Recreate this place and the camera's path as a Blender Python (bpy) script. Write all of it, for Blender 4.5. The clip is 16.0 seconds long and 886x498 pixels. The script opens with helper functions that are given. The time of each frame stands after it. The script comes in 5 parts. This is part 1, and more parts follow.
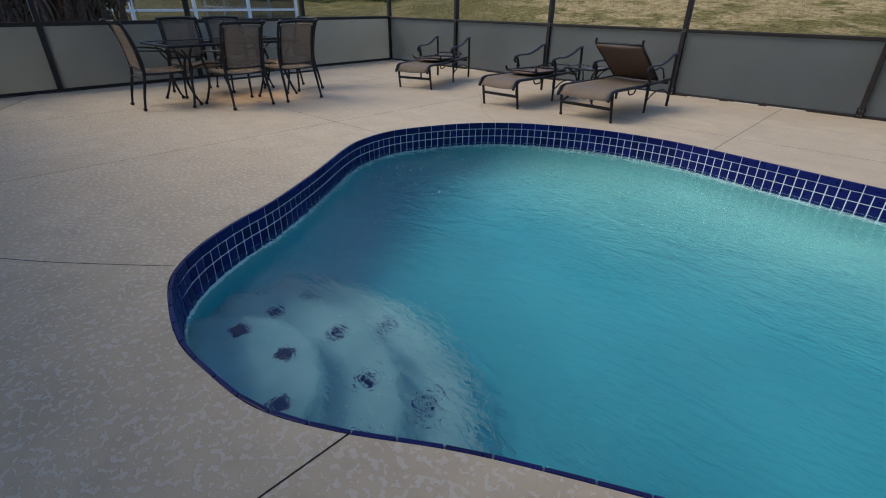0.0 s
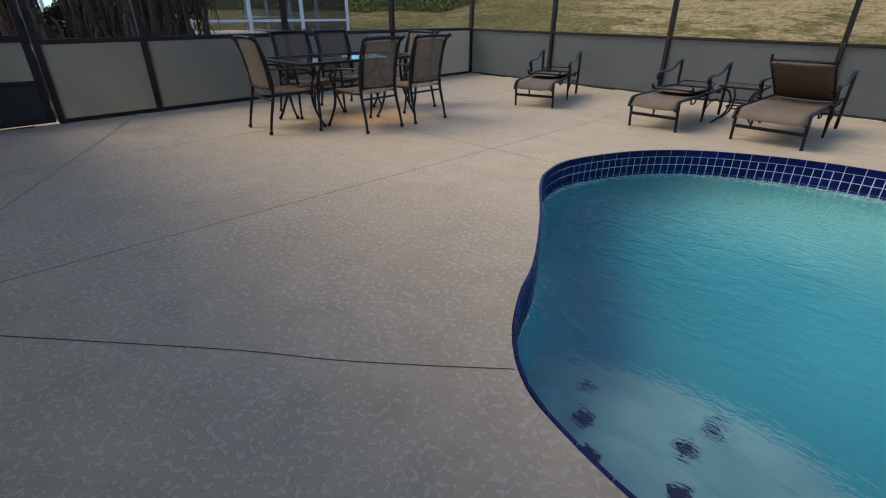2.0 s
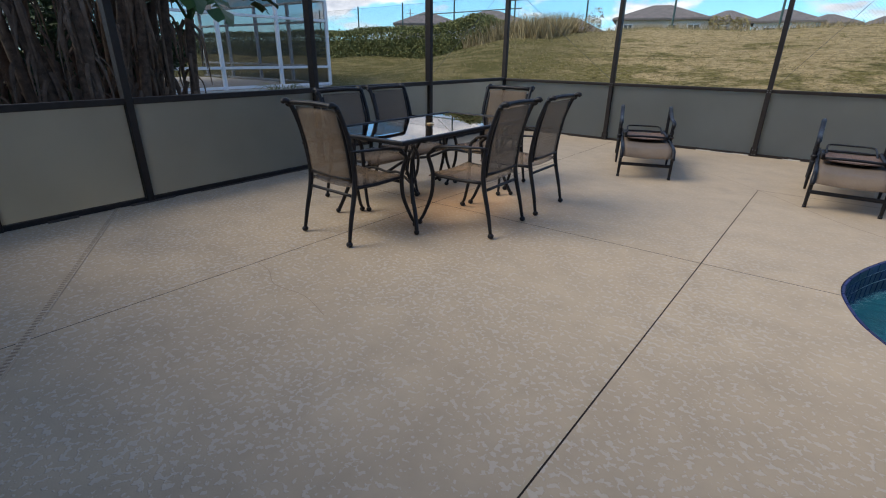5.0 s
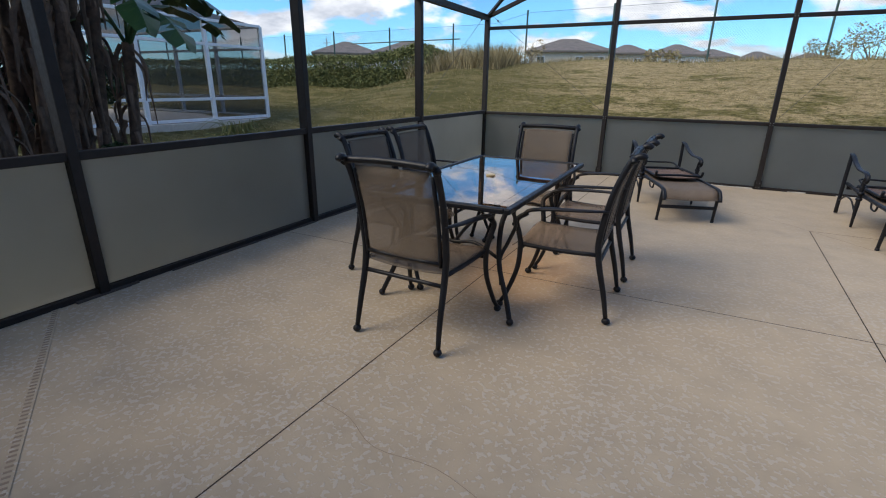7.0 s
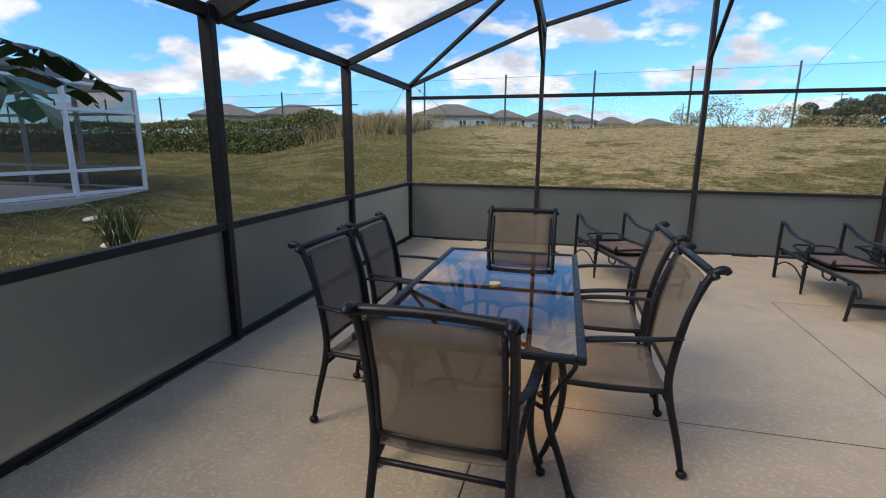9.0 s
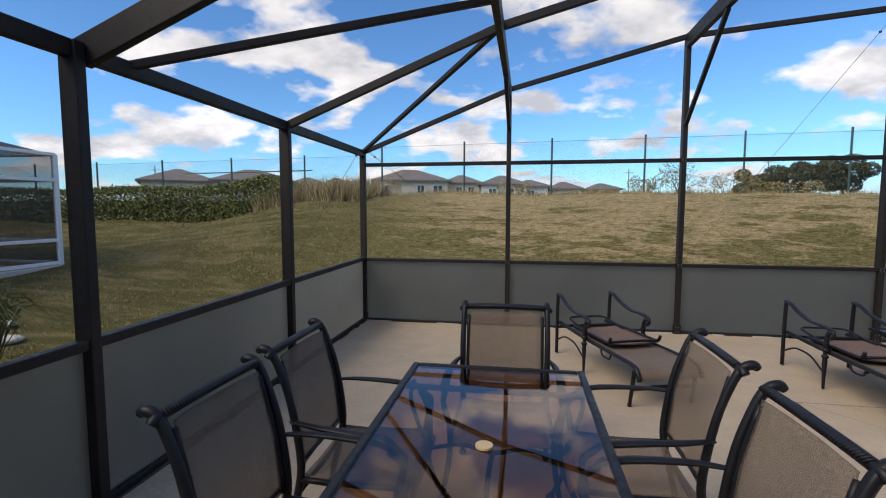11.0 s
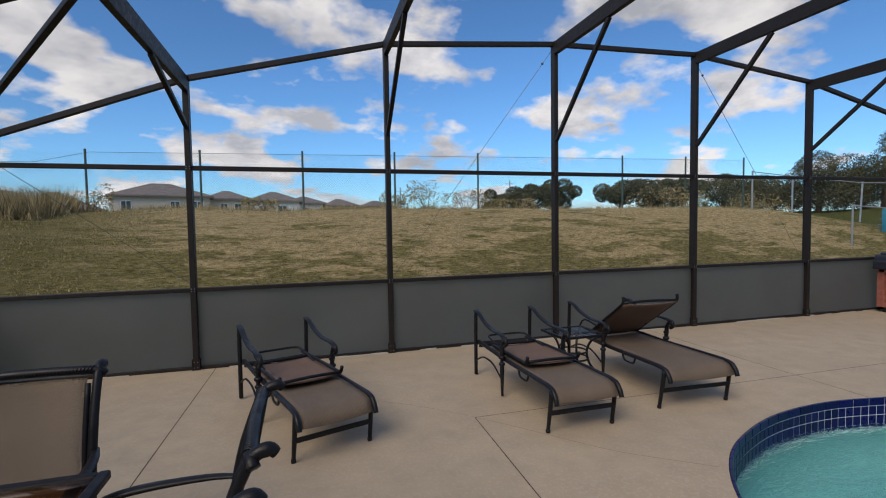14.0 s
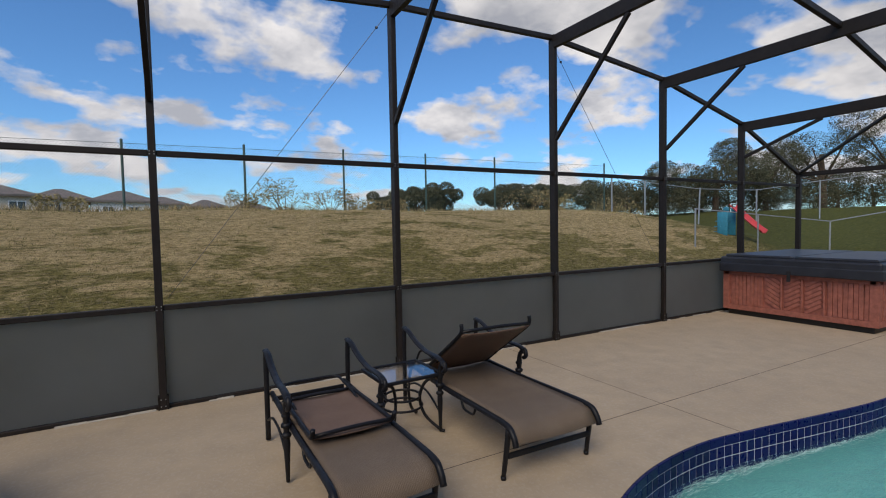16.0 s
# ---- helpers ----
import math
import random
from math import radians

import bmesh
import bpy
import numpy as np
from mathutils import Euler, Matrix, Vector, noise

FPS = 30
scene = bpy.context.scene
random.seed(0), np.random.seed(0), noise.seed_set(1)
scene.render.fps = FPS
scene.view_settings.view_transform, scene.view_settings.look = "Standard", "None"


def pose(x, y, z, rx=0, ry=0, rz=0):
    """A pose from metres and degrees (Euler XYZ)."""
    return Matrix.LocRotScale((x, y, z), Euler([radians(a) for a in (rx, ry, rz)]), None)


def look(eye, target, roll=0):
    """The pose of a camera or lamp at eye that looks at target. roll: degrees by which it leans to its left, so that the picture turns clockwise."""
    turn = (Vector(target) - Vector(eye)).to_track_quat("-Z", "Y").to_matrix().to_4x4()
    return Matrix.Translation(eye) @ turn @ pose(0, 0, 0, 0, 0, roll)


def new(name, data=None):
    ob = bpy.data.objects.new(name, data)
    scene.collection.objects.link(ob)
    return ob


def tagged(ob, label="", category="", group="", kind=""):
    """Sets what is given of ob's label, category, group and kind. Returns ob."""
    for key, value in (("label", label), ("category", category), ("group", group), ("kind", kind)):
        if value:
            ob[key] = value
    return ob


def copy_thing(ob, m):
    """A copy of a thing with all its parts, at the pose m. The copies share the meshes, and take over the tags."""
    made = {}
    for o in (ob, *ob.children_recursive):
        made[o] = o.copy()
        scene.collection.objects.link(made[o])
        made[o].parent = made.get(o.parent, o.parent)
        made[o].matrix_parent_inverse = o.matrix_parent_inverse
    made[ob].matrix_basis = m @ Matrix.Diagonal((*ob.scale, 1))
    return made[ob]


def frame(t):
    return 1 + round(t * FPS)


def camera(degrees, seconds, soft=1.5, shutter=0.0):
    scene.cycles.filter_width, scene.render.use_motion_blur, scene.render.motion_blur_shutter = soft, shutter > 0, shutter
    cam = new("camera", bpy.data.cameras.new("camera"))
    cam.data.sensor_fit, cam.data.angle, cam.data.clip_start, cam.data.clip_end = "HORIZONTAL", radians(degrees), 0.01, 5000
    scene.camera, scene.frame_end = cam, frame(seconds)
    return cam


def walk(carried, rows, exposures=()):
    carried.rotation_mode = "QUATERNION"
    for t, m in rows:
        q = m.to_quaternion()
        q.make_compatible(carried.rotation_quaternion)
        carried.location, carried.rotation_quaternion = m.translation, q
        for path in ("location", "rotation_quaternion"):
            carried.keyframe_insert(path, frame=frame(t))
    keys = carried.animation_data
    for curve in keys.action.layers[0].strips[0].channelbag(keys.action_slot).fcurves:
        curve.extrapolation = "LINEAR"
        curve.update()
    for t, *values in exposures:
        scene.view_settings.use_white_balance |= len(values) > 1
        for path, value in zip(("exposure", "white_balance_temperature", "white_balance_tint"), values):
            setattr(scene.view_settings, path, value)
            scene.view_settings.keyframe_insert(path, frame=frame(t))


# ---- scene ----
cam = camera(86.0, 16.0, soft=1.1)
PATH = [
    (0, (-0.802, 0.476, 1.223), (-2.014, 1.771, 0.297), 0.6),
    (0.5, (-1.208, 0.226, 1.257), (-2.421, 1.524, 0.339), 0.6),
    (1, (-1.661, 0.053, 1.205), (-2.879, 1.350, 0.291), 0.6),
    (1.5, (-2.064, -0.052, 1.238), (-3.293, 1.233, 0.321), 0.6),
    (2, (-2.459, -0.153, 1.249), (-3.701, 1.131, 0.349), 0.5),
    (2.5, (-2.890, -0.120, 1.242), (-4.136, 1.173, 0.361), 0.4),
    (3, (-3.321, -0.063, 1.256), (-4.562, 1.239, 0.381), 0.3),
    (3.5, (-3.715, -0.019, 1.281), (-4.949, 1.305, 0.431), 0.4),
    (4, (-4.151, 0.081, 1.279), (-5.360, 1.446, 0.456), 0.5),
    (6.5, (-6.115, 0.298, 1.314), (-7.063, 1.927, 0.644), 0.8),
    (7, (-6.445, 0.412, 1.323), (-7.327, 2.084, 0.669), 0.8),
    (7.5, (-6.722, 0.526, 1.370), (-7.552, 2.235, 0.746), 0.8),
    (8, (-6.906, 0.598, 1.408), (-7.649, 2.369, 0.849), 0.6),
    (8.5, (-7.128, 0.736, 1.414), (-7.720, 2.586, 0.938), 0.4),
    (9, (-7.335, 0.956, 1.477), (-7.833, 2.846, 1.054), 0.4),
    (11.5, (-7.571, 1.999, 1.580), (-7.809, 3.981, 1.462), 0.0),
    (12, (-7.510, 2.098, 1.569), (-7.578, 4.095, 1.471), -0.1),
    (12.5, (-7.345, 2.171, 1.580), (-7.209, 4.164, 1.482), -0.3),
    (13, (-7.118, 2.273, 1.570), (-6.836, 4.251, 1.474), -0.6),
    (13.5, (-6.818, 2.362, 1.524), (-6.420, 4.320, 1.431), -0.8),
    (14, (-6.588, 2.570, 1.537), (-6.044, 4.492, 1.439), -0.9),
    (14.5, (-6.314, 2.744, 1.553), (-5.624, 4.619, 1.445), -0.8),
    (15, (-6.000, 2.929, 1.586), (-5.207, 4.762, 1.480), -1.0),
    (15.5, (-5.738, 3.219, 1.547), (-4.857, 5.012, 1.453), -1.0),
    (16, (-5.491, 3.534, 1.531), (-4.515, 5.277, 1.437), -1.1),
]
EXPOSURES = [(0, 0.50, 6430, 10), (2, 0.56, 6680, 11), (4, 0.56, 6560, 10), (6.5, 0.44, 6400, 10), (8.5, 0.48, 6500, 10), (9.5, 0.42, 6600, 11),
             (11.5, 0.28, 6850, 14), (13, 0.06, 6800, 14), (14.5, -0.08, 6800, 13), (16, -0.10, 6800, 13)]
walk(cam, [(t, look(eye, target, roll)) for t, eye, target, roll in PATH], EXPOSURES)

# ---- world, sun, exposure ----
SUN_AZ, SUN_EL = radians(226.0), radians(43.0)   # bearing from +y towards +x
world = bpy.data.worlds.new("sky_world")
scene.world = world
world.use_nodes = True
wn, wl = world.node_tree.nodes, world.node_tree.links
wn.clear()


def wnode(kind, **props):
    n = wn.new(kind)
    for k, v in props.items():
        n.inputs[k].default_value = v
    return n


def wmath(op, a, b=None, clamp=False):
    n = wn.new("ShaderNodeMath")
    n.operation, n.use_clamp = op, clamp
    for i, v in enumerate((a, b)):
        if v is None:
            continue
        if isinstance(v, (int, float)):
            n.inputs[i].default_value = v
        else:
            wl.new(v, n.inputs[i])
    return n.outputs[0]


sky = wn.new("ShaderNodeTexSky")
sky.sky_type, sky.sun_disc = "NISHITA", False
sky.sun_elevation, sky.sun_rotation = SUN_EL, SUN_AZ
sky.air_density, sky.dust_density, sky.ozone_density = 1.0, 0.25, 3.0
tc = wn.new("ShaderNodeTexCoord")
sep = wn.new("ShaderNodeSeparateXYZ")
wl.new(tc.outputs["Generated"], sep.inputs[0])
zz = wmath("MAXIMUM", sep.outputs["Z"], 0.0)
den = wmath("ADD", zz, 0.30)
comb = wn.new("ShaderNodeCombineXYZ")
wl.new(wmath("DIVIDE", sep.outputs["X"], den), comb.inputs[0])
wl.new(wmath("DIVIDE", sep.outputs["Y"], den), comb.inputs[1])
comb.inputs[2].default_value = 9.2
big = wnode("ShaderNodeTexNoise", Scale=2.5, Detail=9.0, Roughness=0.52, Lacunarity=2.0, Distortion=0.0)
wl.new(comb.outputs[0], big.inputs["Vector"])
ramp = wn.new("ShaderNodeValToRGB")
ramp.color_ramp.elements[0].position, ramp.color_ramp.elements[1].position = 0.50, 0.575
wl.new(big.outputs[0], ramp.inputs[0])
soft = wnode("ShaderNodeTexNoise", Scale=3.3, Detail=6.0, Roughness=0.6)
wl.new(comb.outputs[0], soft.inputs["Vector"])
shade = wn.new("ShaderNodeValToRGB")
shade.color_ramp.elements[0].position, shade.color_ramp.elements[1].position = 0.36, 0.62
shade.color_ramp.elements[0].color = (3.6, 3.9, 4.5, 1)
shade.color_ramp.elements[1].color = (7.2, 7.3, 7.5, 1)
wl.new(soft.outputs[0], shade.inputs[0])
fade = wmath("MULTIPLY", ramp.outputs[0], wmath("MULTIPLY", zz, 14.0, True))
tintsky = wn.new("ShaderNodeMix")
tintsky.data_type, tintsky.blend_type = "RGBA", "MULTIPLY"
tintsky.inputs["Factor"].default_value = 1.0
tintsky.inputs["B"].default_value = (0.56, 0.95, 1.28, 1)
wl.new(sky.outputs[0], tintsky.inputs["A"])
mixc = wn.new("ShaderNodeMix")
mixc.data_type = "RGBA"
wl.new(fade, mixc.inputs["Factor"])
wl.new(tintsky.outputs["Result"], mixc.inputs["A"])
wl.new(shade.outputs[0], mixc.inputs["B"])
bg = wn.new("ShaderNodeBackground")
bg.inputs["Strength"].default_value = 0.145
wl.new(mixc.outputs["Result"], bg.inputs["Color"])
wo = wn.new("ShaderNodeOutputWorld")
wl.new(bg.outputs[0], wo.inputs["Surface"])

sun_data = bpy.data.lights.new("sun", "SUN")
sun_data.energy, sun_data.angle, sun_data.color = 2.95, radians(36), (1.0, 0.89, 0.72)
sun = new("sun", sun_data)
d = Vector((math.sin(SUN_AZ) * math.cos(SUN_EL), math.cos(SUN_AZ) * math.cos(SUN_EL), math.sin(SUN_EL)))
sun.matrix_world = look(d * 60, (0, 0, 0))


# ---- materials ----
class Mat:
    """A node material under construction."""

    def __init__(self, name, rough=0.6, metal=0.0, spec=0.5):
        self.m = bpy.data.materials.new(name)
        self.m.use_nodes = True
        self.n, self.l = self.m.node_tree.nodes, self.m.node_tree.links
        self.bsdf = self.n["Principled BSDF"]
        self.out = self.n["Material Output"]
        self.set("Roughness", rough), self.set("Metallic", metal), self.set("Specular IOR Level", spec)
        self.co = self.n.new("ShaderNodeTexCoord").outputs["Object"]

    def set(self, key, v):
        if isinstance(v, (int, float, tuple)):
            self.bsdf.inputs[key].default_value = (*v, 1) if isinstance(v, tuple) and len(v) == 3 else v
        else:
            self.l.new(v, self.bsdf.inputs[key])

    def world_pos(self):
        self.co = self.n.new("ShaderNodeNewGeometry").outputs["Position"]
        return self.co

    def scaled(self, x, y, z):
        mp = self.n.new("ShaderNodeMapping")
        mp.inputs["Scale"].default_value = (x, y, z)
        self.l.new(self.co, mp.inputs["Vector"])
        return mp.outputs[0]

    def noise(self, scale, detail=4.0, rough=0.55, vec=None, distort=0.0):
        t = self.n.new("ShaderNodeTexNoise")
        t.inputs["Scale"].default_value, t.inputs["Detail"].default_value = scale, detail
        t.inputs["Roughness"].default_value, t.inputs["Distortion"].default_value = rough, distort
        self.l.new(vec or self.co, t.inputs["Vector"])
        return t.outputs[0]

    def voronoi(self, scale, feature="F1", vec=None):
        t = self.n.new("ShaderNodeTexVoronoi")
        t.feature = feature
        t.inputs["Scale"].default_value = scale
        self.l.new(vec or self.co, t.inputs["Vector"])
        return t.outputs["Distance"]

    def random(self):
        return self.n.new("ShaderNodeObjectInfo").outputs["Random"]

    def island(self):
        return self.n.new("ShaderNodeNewGeometry").outputs["Random Per Island"]

    def ramp(self, fac, *stops):
        r = self.n.new("ShaderNodeValToRGB")
        e = r.color_ramp.elements
        while len(e) < len(stops):
            e.new(0.5)
        for k, (p, c) in zip(e, stops):
            k.position, k.color = p, ((c, c, c, 1) if isinstance(c, (int, float)) else (*c, 1))
        self.l.new(fac, r.inputs[0])
        return r.outputs[0]

    def mix(self, fac, a, b, blend="MIX"):
        m = self.n.new("ShaderNodeMix")
        m.data_type, m.blend_type = "RGBA", blend
        for key, v in (("Factor", fac), ("A", a), ("B", b)):
            if isinstance(v, (int, float)):
                m.inputs[key].default_value = v if key == "Factor" else (v, v, v, 1)
            elif isinstance(v, tuple):
                m.inputs[key].default_value = (*v, 1)
            else:
                self.l.new(v, m.inputs[key])
        return m.outputs["Result"]

    def math(self, op, a, b=0.0, clamp=False):
        m = self.n.new("ShaderNodeMath")
        m.operation, m.use_clamp = op, clamp
        for i, v in enumerate((a, b)):
            if isinstance(v, (int, float)):
                m.inputs[i].default_value = v
            else:
                self.l.new(v, m.inputs[i])
        return m.outputs[0]

    def bump(self, height, strength=0.3, distance=0.01):
        b = self.n.new("ShaderNodeBump")
        b.inputs["Strength"].default_value, b.inputs["Distance"].default_value = strength, distance
        self.l.new(height, b.inputs["Height"])
        self.l.new(b.outputs[0], self.bsdf.inputs["Normal"])

    def see_through(self, fac):
        t = self.n.new("ShaderNodeBsdfTransparent")
        m = self.n.new("ShaderNodeMixShader")
        if isinstance(fac, (int, float)):
            m.inputs[0].default_value = fac
        else:
            self.l.new(fac, m.inputs[0])
        self.l.new(self.bsdf.outputs[0], m.inputs[1])
        self.l.new(t.outputs[0], m.inputs[2])
        self.l.new(m.outputs[0], self.out.inputs["Surface"])


def plain(name, c, rough=0.6, metal=0.0, vary=0.12, scale=8.0, bump=0.0):
    k = Mat(name, rough, metal)
    n = k.noise(scale, 5)
    k.set("Base Color", k.ramp(n, (0.3, tuple(v * (1 - vary) for v in c)), (0.7, tuple(min(1, v * (1 + vary)) for v in c))))
    if bump:
        k.bump(k.noise(scale * 12, 3), bump, 0.004)
    return k.m


def deck_material():
    k = Mat("knockdown_deck", 0.72, spec=0.3)
    k.world_pos()
    broad = k.noise(0.55, 4, 0.6)
    mid = k.noise(4.0, 5, 0.6)
    base = k.mix(k.ramp(broad, (0.35, 0.0), (0.7, 1.0)), (0.478, 0.375, 0.258), (0.555, 0.445, 0.31))
    base = k.mix(k.ramp(mid, (0.3, 0.0), (0.75, 1.0)), base, (0.42, 0.335, 0.237))
    splat = k.noise(36.0, 2.5, 0.5, distort=0.25)
    spread = k.ramp(k.noise(1.6, 3), (0.35, 0.0), (0.65, 0.06))
    sx = k.n.new("ShaderNodeSeparateXYZ")
    k.l.new(k.co, sx.inputs[0])
    # the coat is smoother towards the far screen wall
    worn = k.ramp(k.math("MULTIPLY", k.math("ADD", sx.outputs["Y"], k.math("MULTIPLY", broad, 1.5)), 0.12), (0.28, 1.0), (0.72, 0.25))
    mask = k.math("MULTIPLY", k.ramp(k.math("ADD", splat, spread), (0.575, 0.0), (0.625, 1.0)), worn)
    col = k.mix(k.math("MULTIPLY", mask, 0.48), base, (0.60, 0.545, 0.465))
    # orange-brown patch in the deck colour under the dining table
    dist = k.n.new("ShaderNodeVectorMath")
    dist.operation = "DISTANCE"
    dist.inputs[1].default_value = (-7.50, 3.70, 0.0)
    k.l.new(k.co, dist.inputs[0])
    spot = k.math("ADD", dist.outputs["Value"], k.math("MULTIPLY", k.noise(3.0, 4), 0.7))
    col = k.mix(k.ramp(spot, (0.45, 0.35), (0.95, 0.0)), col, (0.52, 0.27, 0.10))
    stain = k.ramp(k.noise(1.15, 3, 0.5, distort=0.4), (0.66, 0.0), (0.76, 0.35))
    col = k.mix(stain, col, (0.30, 0.245, 0.19))
    k.set("Base Color", col)
    k.set("Roughness", k.ramp(mask, (0, 0.8), (1, 0.6)))
    k.bump(k.math("ADD", mask, k.math("MULTIPLY", k.noise(140.0, 2), 0.35)), 0.55, 0.003)
    return k.m


def metal_material(name, c, rough=0.38):
    k = Mat(name, rough, 0.0, 0.32)
    n = k.noise(9.0, 6, 0.6)
    k.set("Base Color", k.ramp(n, (0.3, tuple(v * 0.8 for v in c)), (0.75, tuple(v * 1.3 for v in c))))
    k.set("Roughness", k.ramp(k.noise(30.0, 4), (0.3, rough - 0.08), (0.7, rough + 0.14)))
    k.bump(k.noise(160.0, 2), 0.08, 0.002)
    return k.m


def frosted_material():
    k = Mat("frosted_panel", 0.42, spec=0.35)
    n = k.noise(1.3, 4)
    k.set("Base Color", k.ramp(n, (0.3, (0.28, 0.285, 0.275)), (0.7, (0.34, 0.345, 0.335))))
    k.set("Transmission Weight", 0.80)
    k.set("IOR", 1.35)
    k.set("Roughness", 0.34)
    t = k.n.new("ShaderNodeBsdfTranslucent")
    k.l.new(k.ramp(n, (0.3, (0.40, 0.42, 0.40)), (0.7, (0.50, 0.52, 0.49))), t.inputs["Color"])
    m = k.n.new("ShaderNodeMixShader")
    m.inputs[0].default_value = 0.26
    k.l.new(k.bsdf.outputs[0], m.inputs[1])
    k.l.new(t.outputs[0], m.inputs[2])
    k.l.new(m.outputs[0], k.out.inputs["Surface"])
    return k.m


def screen_material(name, fac, c=(0.03, 0.03, 0.03)):
    k = Mat(name, 0.9, spec=0.1)
    k.set("Base Color", c)
    k.see_through(fac)
    return k.m


def sling_material(name, a, b, clear=0.16):
    k = Mat(name, 0.75, spec=0.25)
    v = k.scaled(230, 230, 230)
    ch = k.n.new("ShaderNodeTexChecker")
    ch.inputs["Scale"].default_value = 1.0
    k.l.new(v, ch.inputs["Vector"])
    weave = ch.outputs["Fac"]
    wide = k.noise(5.0, 4)
    col = k.mix(weave, a, b)
    k.set("Base Color", k.mix(k.ramp(wide, (0.3, 0.0), (0.75, 0.35)), col, tuple(x * 0.62 for x in a)))
    k.bump(weave, 0.35, 0.001)
    k.see_through(k.math("MULTIPLY", k.ramp(k.noise(420.0, 1), (0.45, 0.0), (0.55, 1.0)), clear))
    return k.m


def tile_material():
    k = Mat("cobalt_tile", 0.3, spec=0.22)
    k.set("Base Color", k.mix(k.ramp(k.random(), (0, 0.0), (1, 1.0)), (0.003, 0.005, 0.055), (0.006, 0.009, 0.10)))
    k.set("Roughness", k.ramp(k.noise(25.0, 3), (0.3, 0.24), (0.7, 0.42)))
    return k.m


def water_material():
    k = Mat("pool_water", 0.015)
    k.world_pos()
    k.set("Base Color", (0.50, 0.87, 0.93))
    k.set("Transmission Weight", 1.0)
    k.set("IOR", 1.33)
    ripple = k.noise(2.9, 3, 0.5, k.scaled(1.0, 1.8, 1.0), 0.9)
    fine = k.noise(13.0, 3, 0.55, k.scaled(1.0, 2.0, 1.0), 1.2)
    calm = k.ramp(k.noise(0.6, 2), (0.38, 0.3), (0.6, 1.0))
    # the corner over the steps lies sheltered and flatter
    sx = k.n.new("ShaderNodeSeparateXYZ")
    k.l.new(k.co, sx.inputs[0])
    dx, dy = k.math("ADD", sx.outputs["X"], 2.63), k.math("SUBTRACT", sx.outputs["Y"], 0.88)
    d2 = k.math("ADD", k.math("MULTIPLY", dx, dx), k.math("MULTIPLY", dy, dy))
    calm = k.math("MULTIPLY", calm, k.math("ADD", k.math("MULTIPLY", d2, 0.45), 0.12, True))
    k.bump(k.math("MULTIPLY", k.math("ADD", ripple, k.math("MULTIPLY", fine, 0.55)), calm), 0.85, 0.07)
    return k.m


def plaster_material():
    k = Mat("pool_plaster", 0.7)
    k.world_pos()
    n = k.noise(1.3, 5, 0.6)
    col = k.ramp(n, (0.3, (0.018, 0.230, 0.315)), (0.7, (0.032, 0.295, 0.390)))
    col = k.mix(k.ramp(k.noise(45.0, 3), (0.35, 0.0), (0.7, 0.25)), col, (0.07, 0.36, 0.46))
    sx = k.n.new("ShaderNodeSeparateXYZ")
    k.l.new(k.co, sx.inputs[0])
    # painted paler, greyer: sky sheen at the far end, scattered light on upper walls
    far_sheen = k.math("MULTIPLY", k.math("SUBTRACT", k.math("ADD", sx.outputs["Y"], k.math("MULTIPLY", n, 1.2)), 4.3), 0.7, True)
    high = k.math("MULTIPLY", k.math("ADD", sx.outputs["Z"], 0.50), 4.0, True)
    k.set("Base Color", k.mix(k.math("MAXIMUM", far_sheen, high), col, (0.17, 0.40, 0.41)))
    k.bump(k.noise(90.0, 3), 0.2, 0.003)
    return k.m


def step_material():
    k = Mat("step_plaster", 0.7)
    k.world_pos()
    n = k.noise(3.0, 5, 0.6)
    k.set("Base Color", k.ramp(n, (0.3, (0.20, 0.33, 0.37)), (0.7, (0.33, 0.45, 0.48))))
    k.bump(k.noise(90.0, 3), 0.2, 0.003)
    return k.m


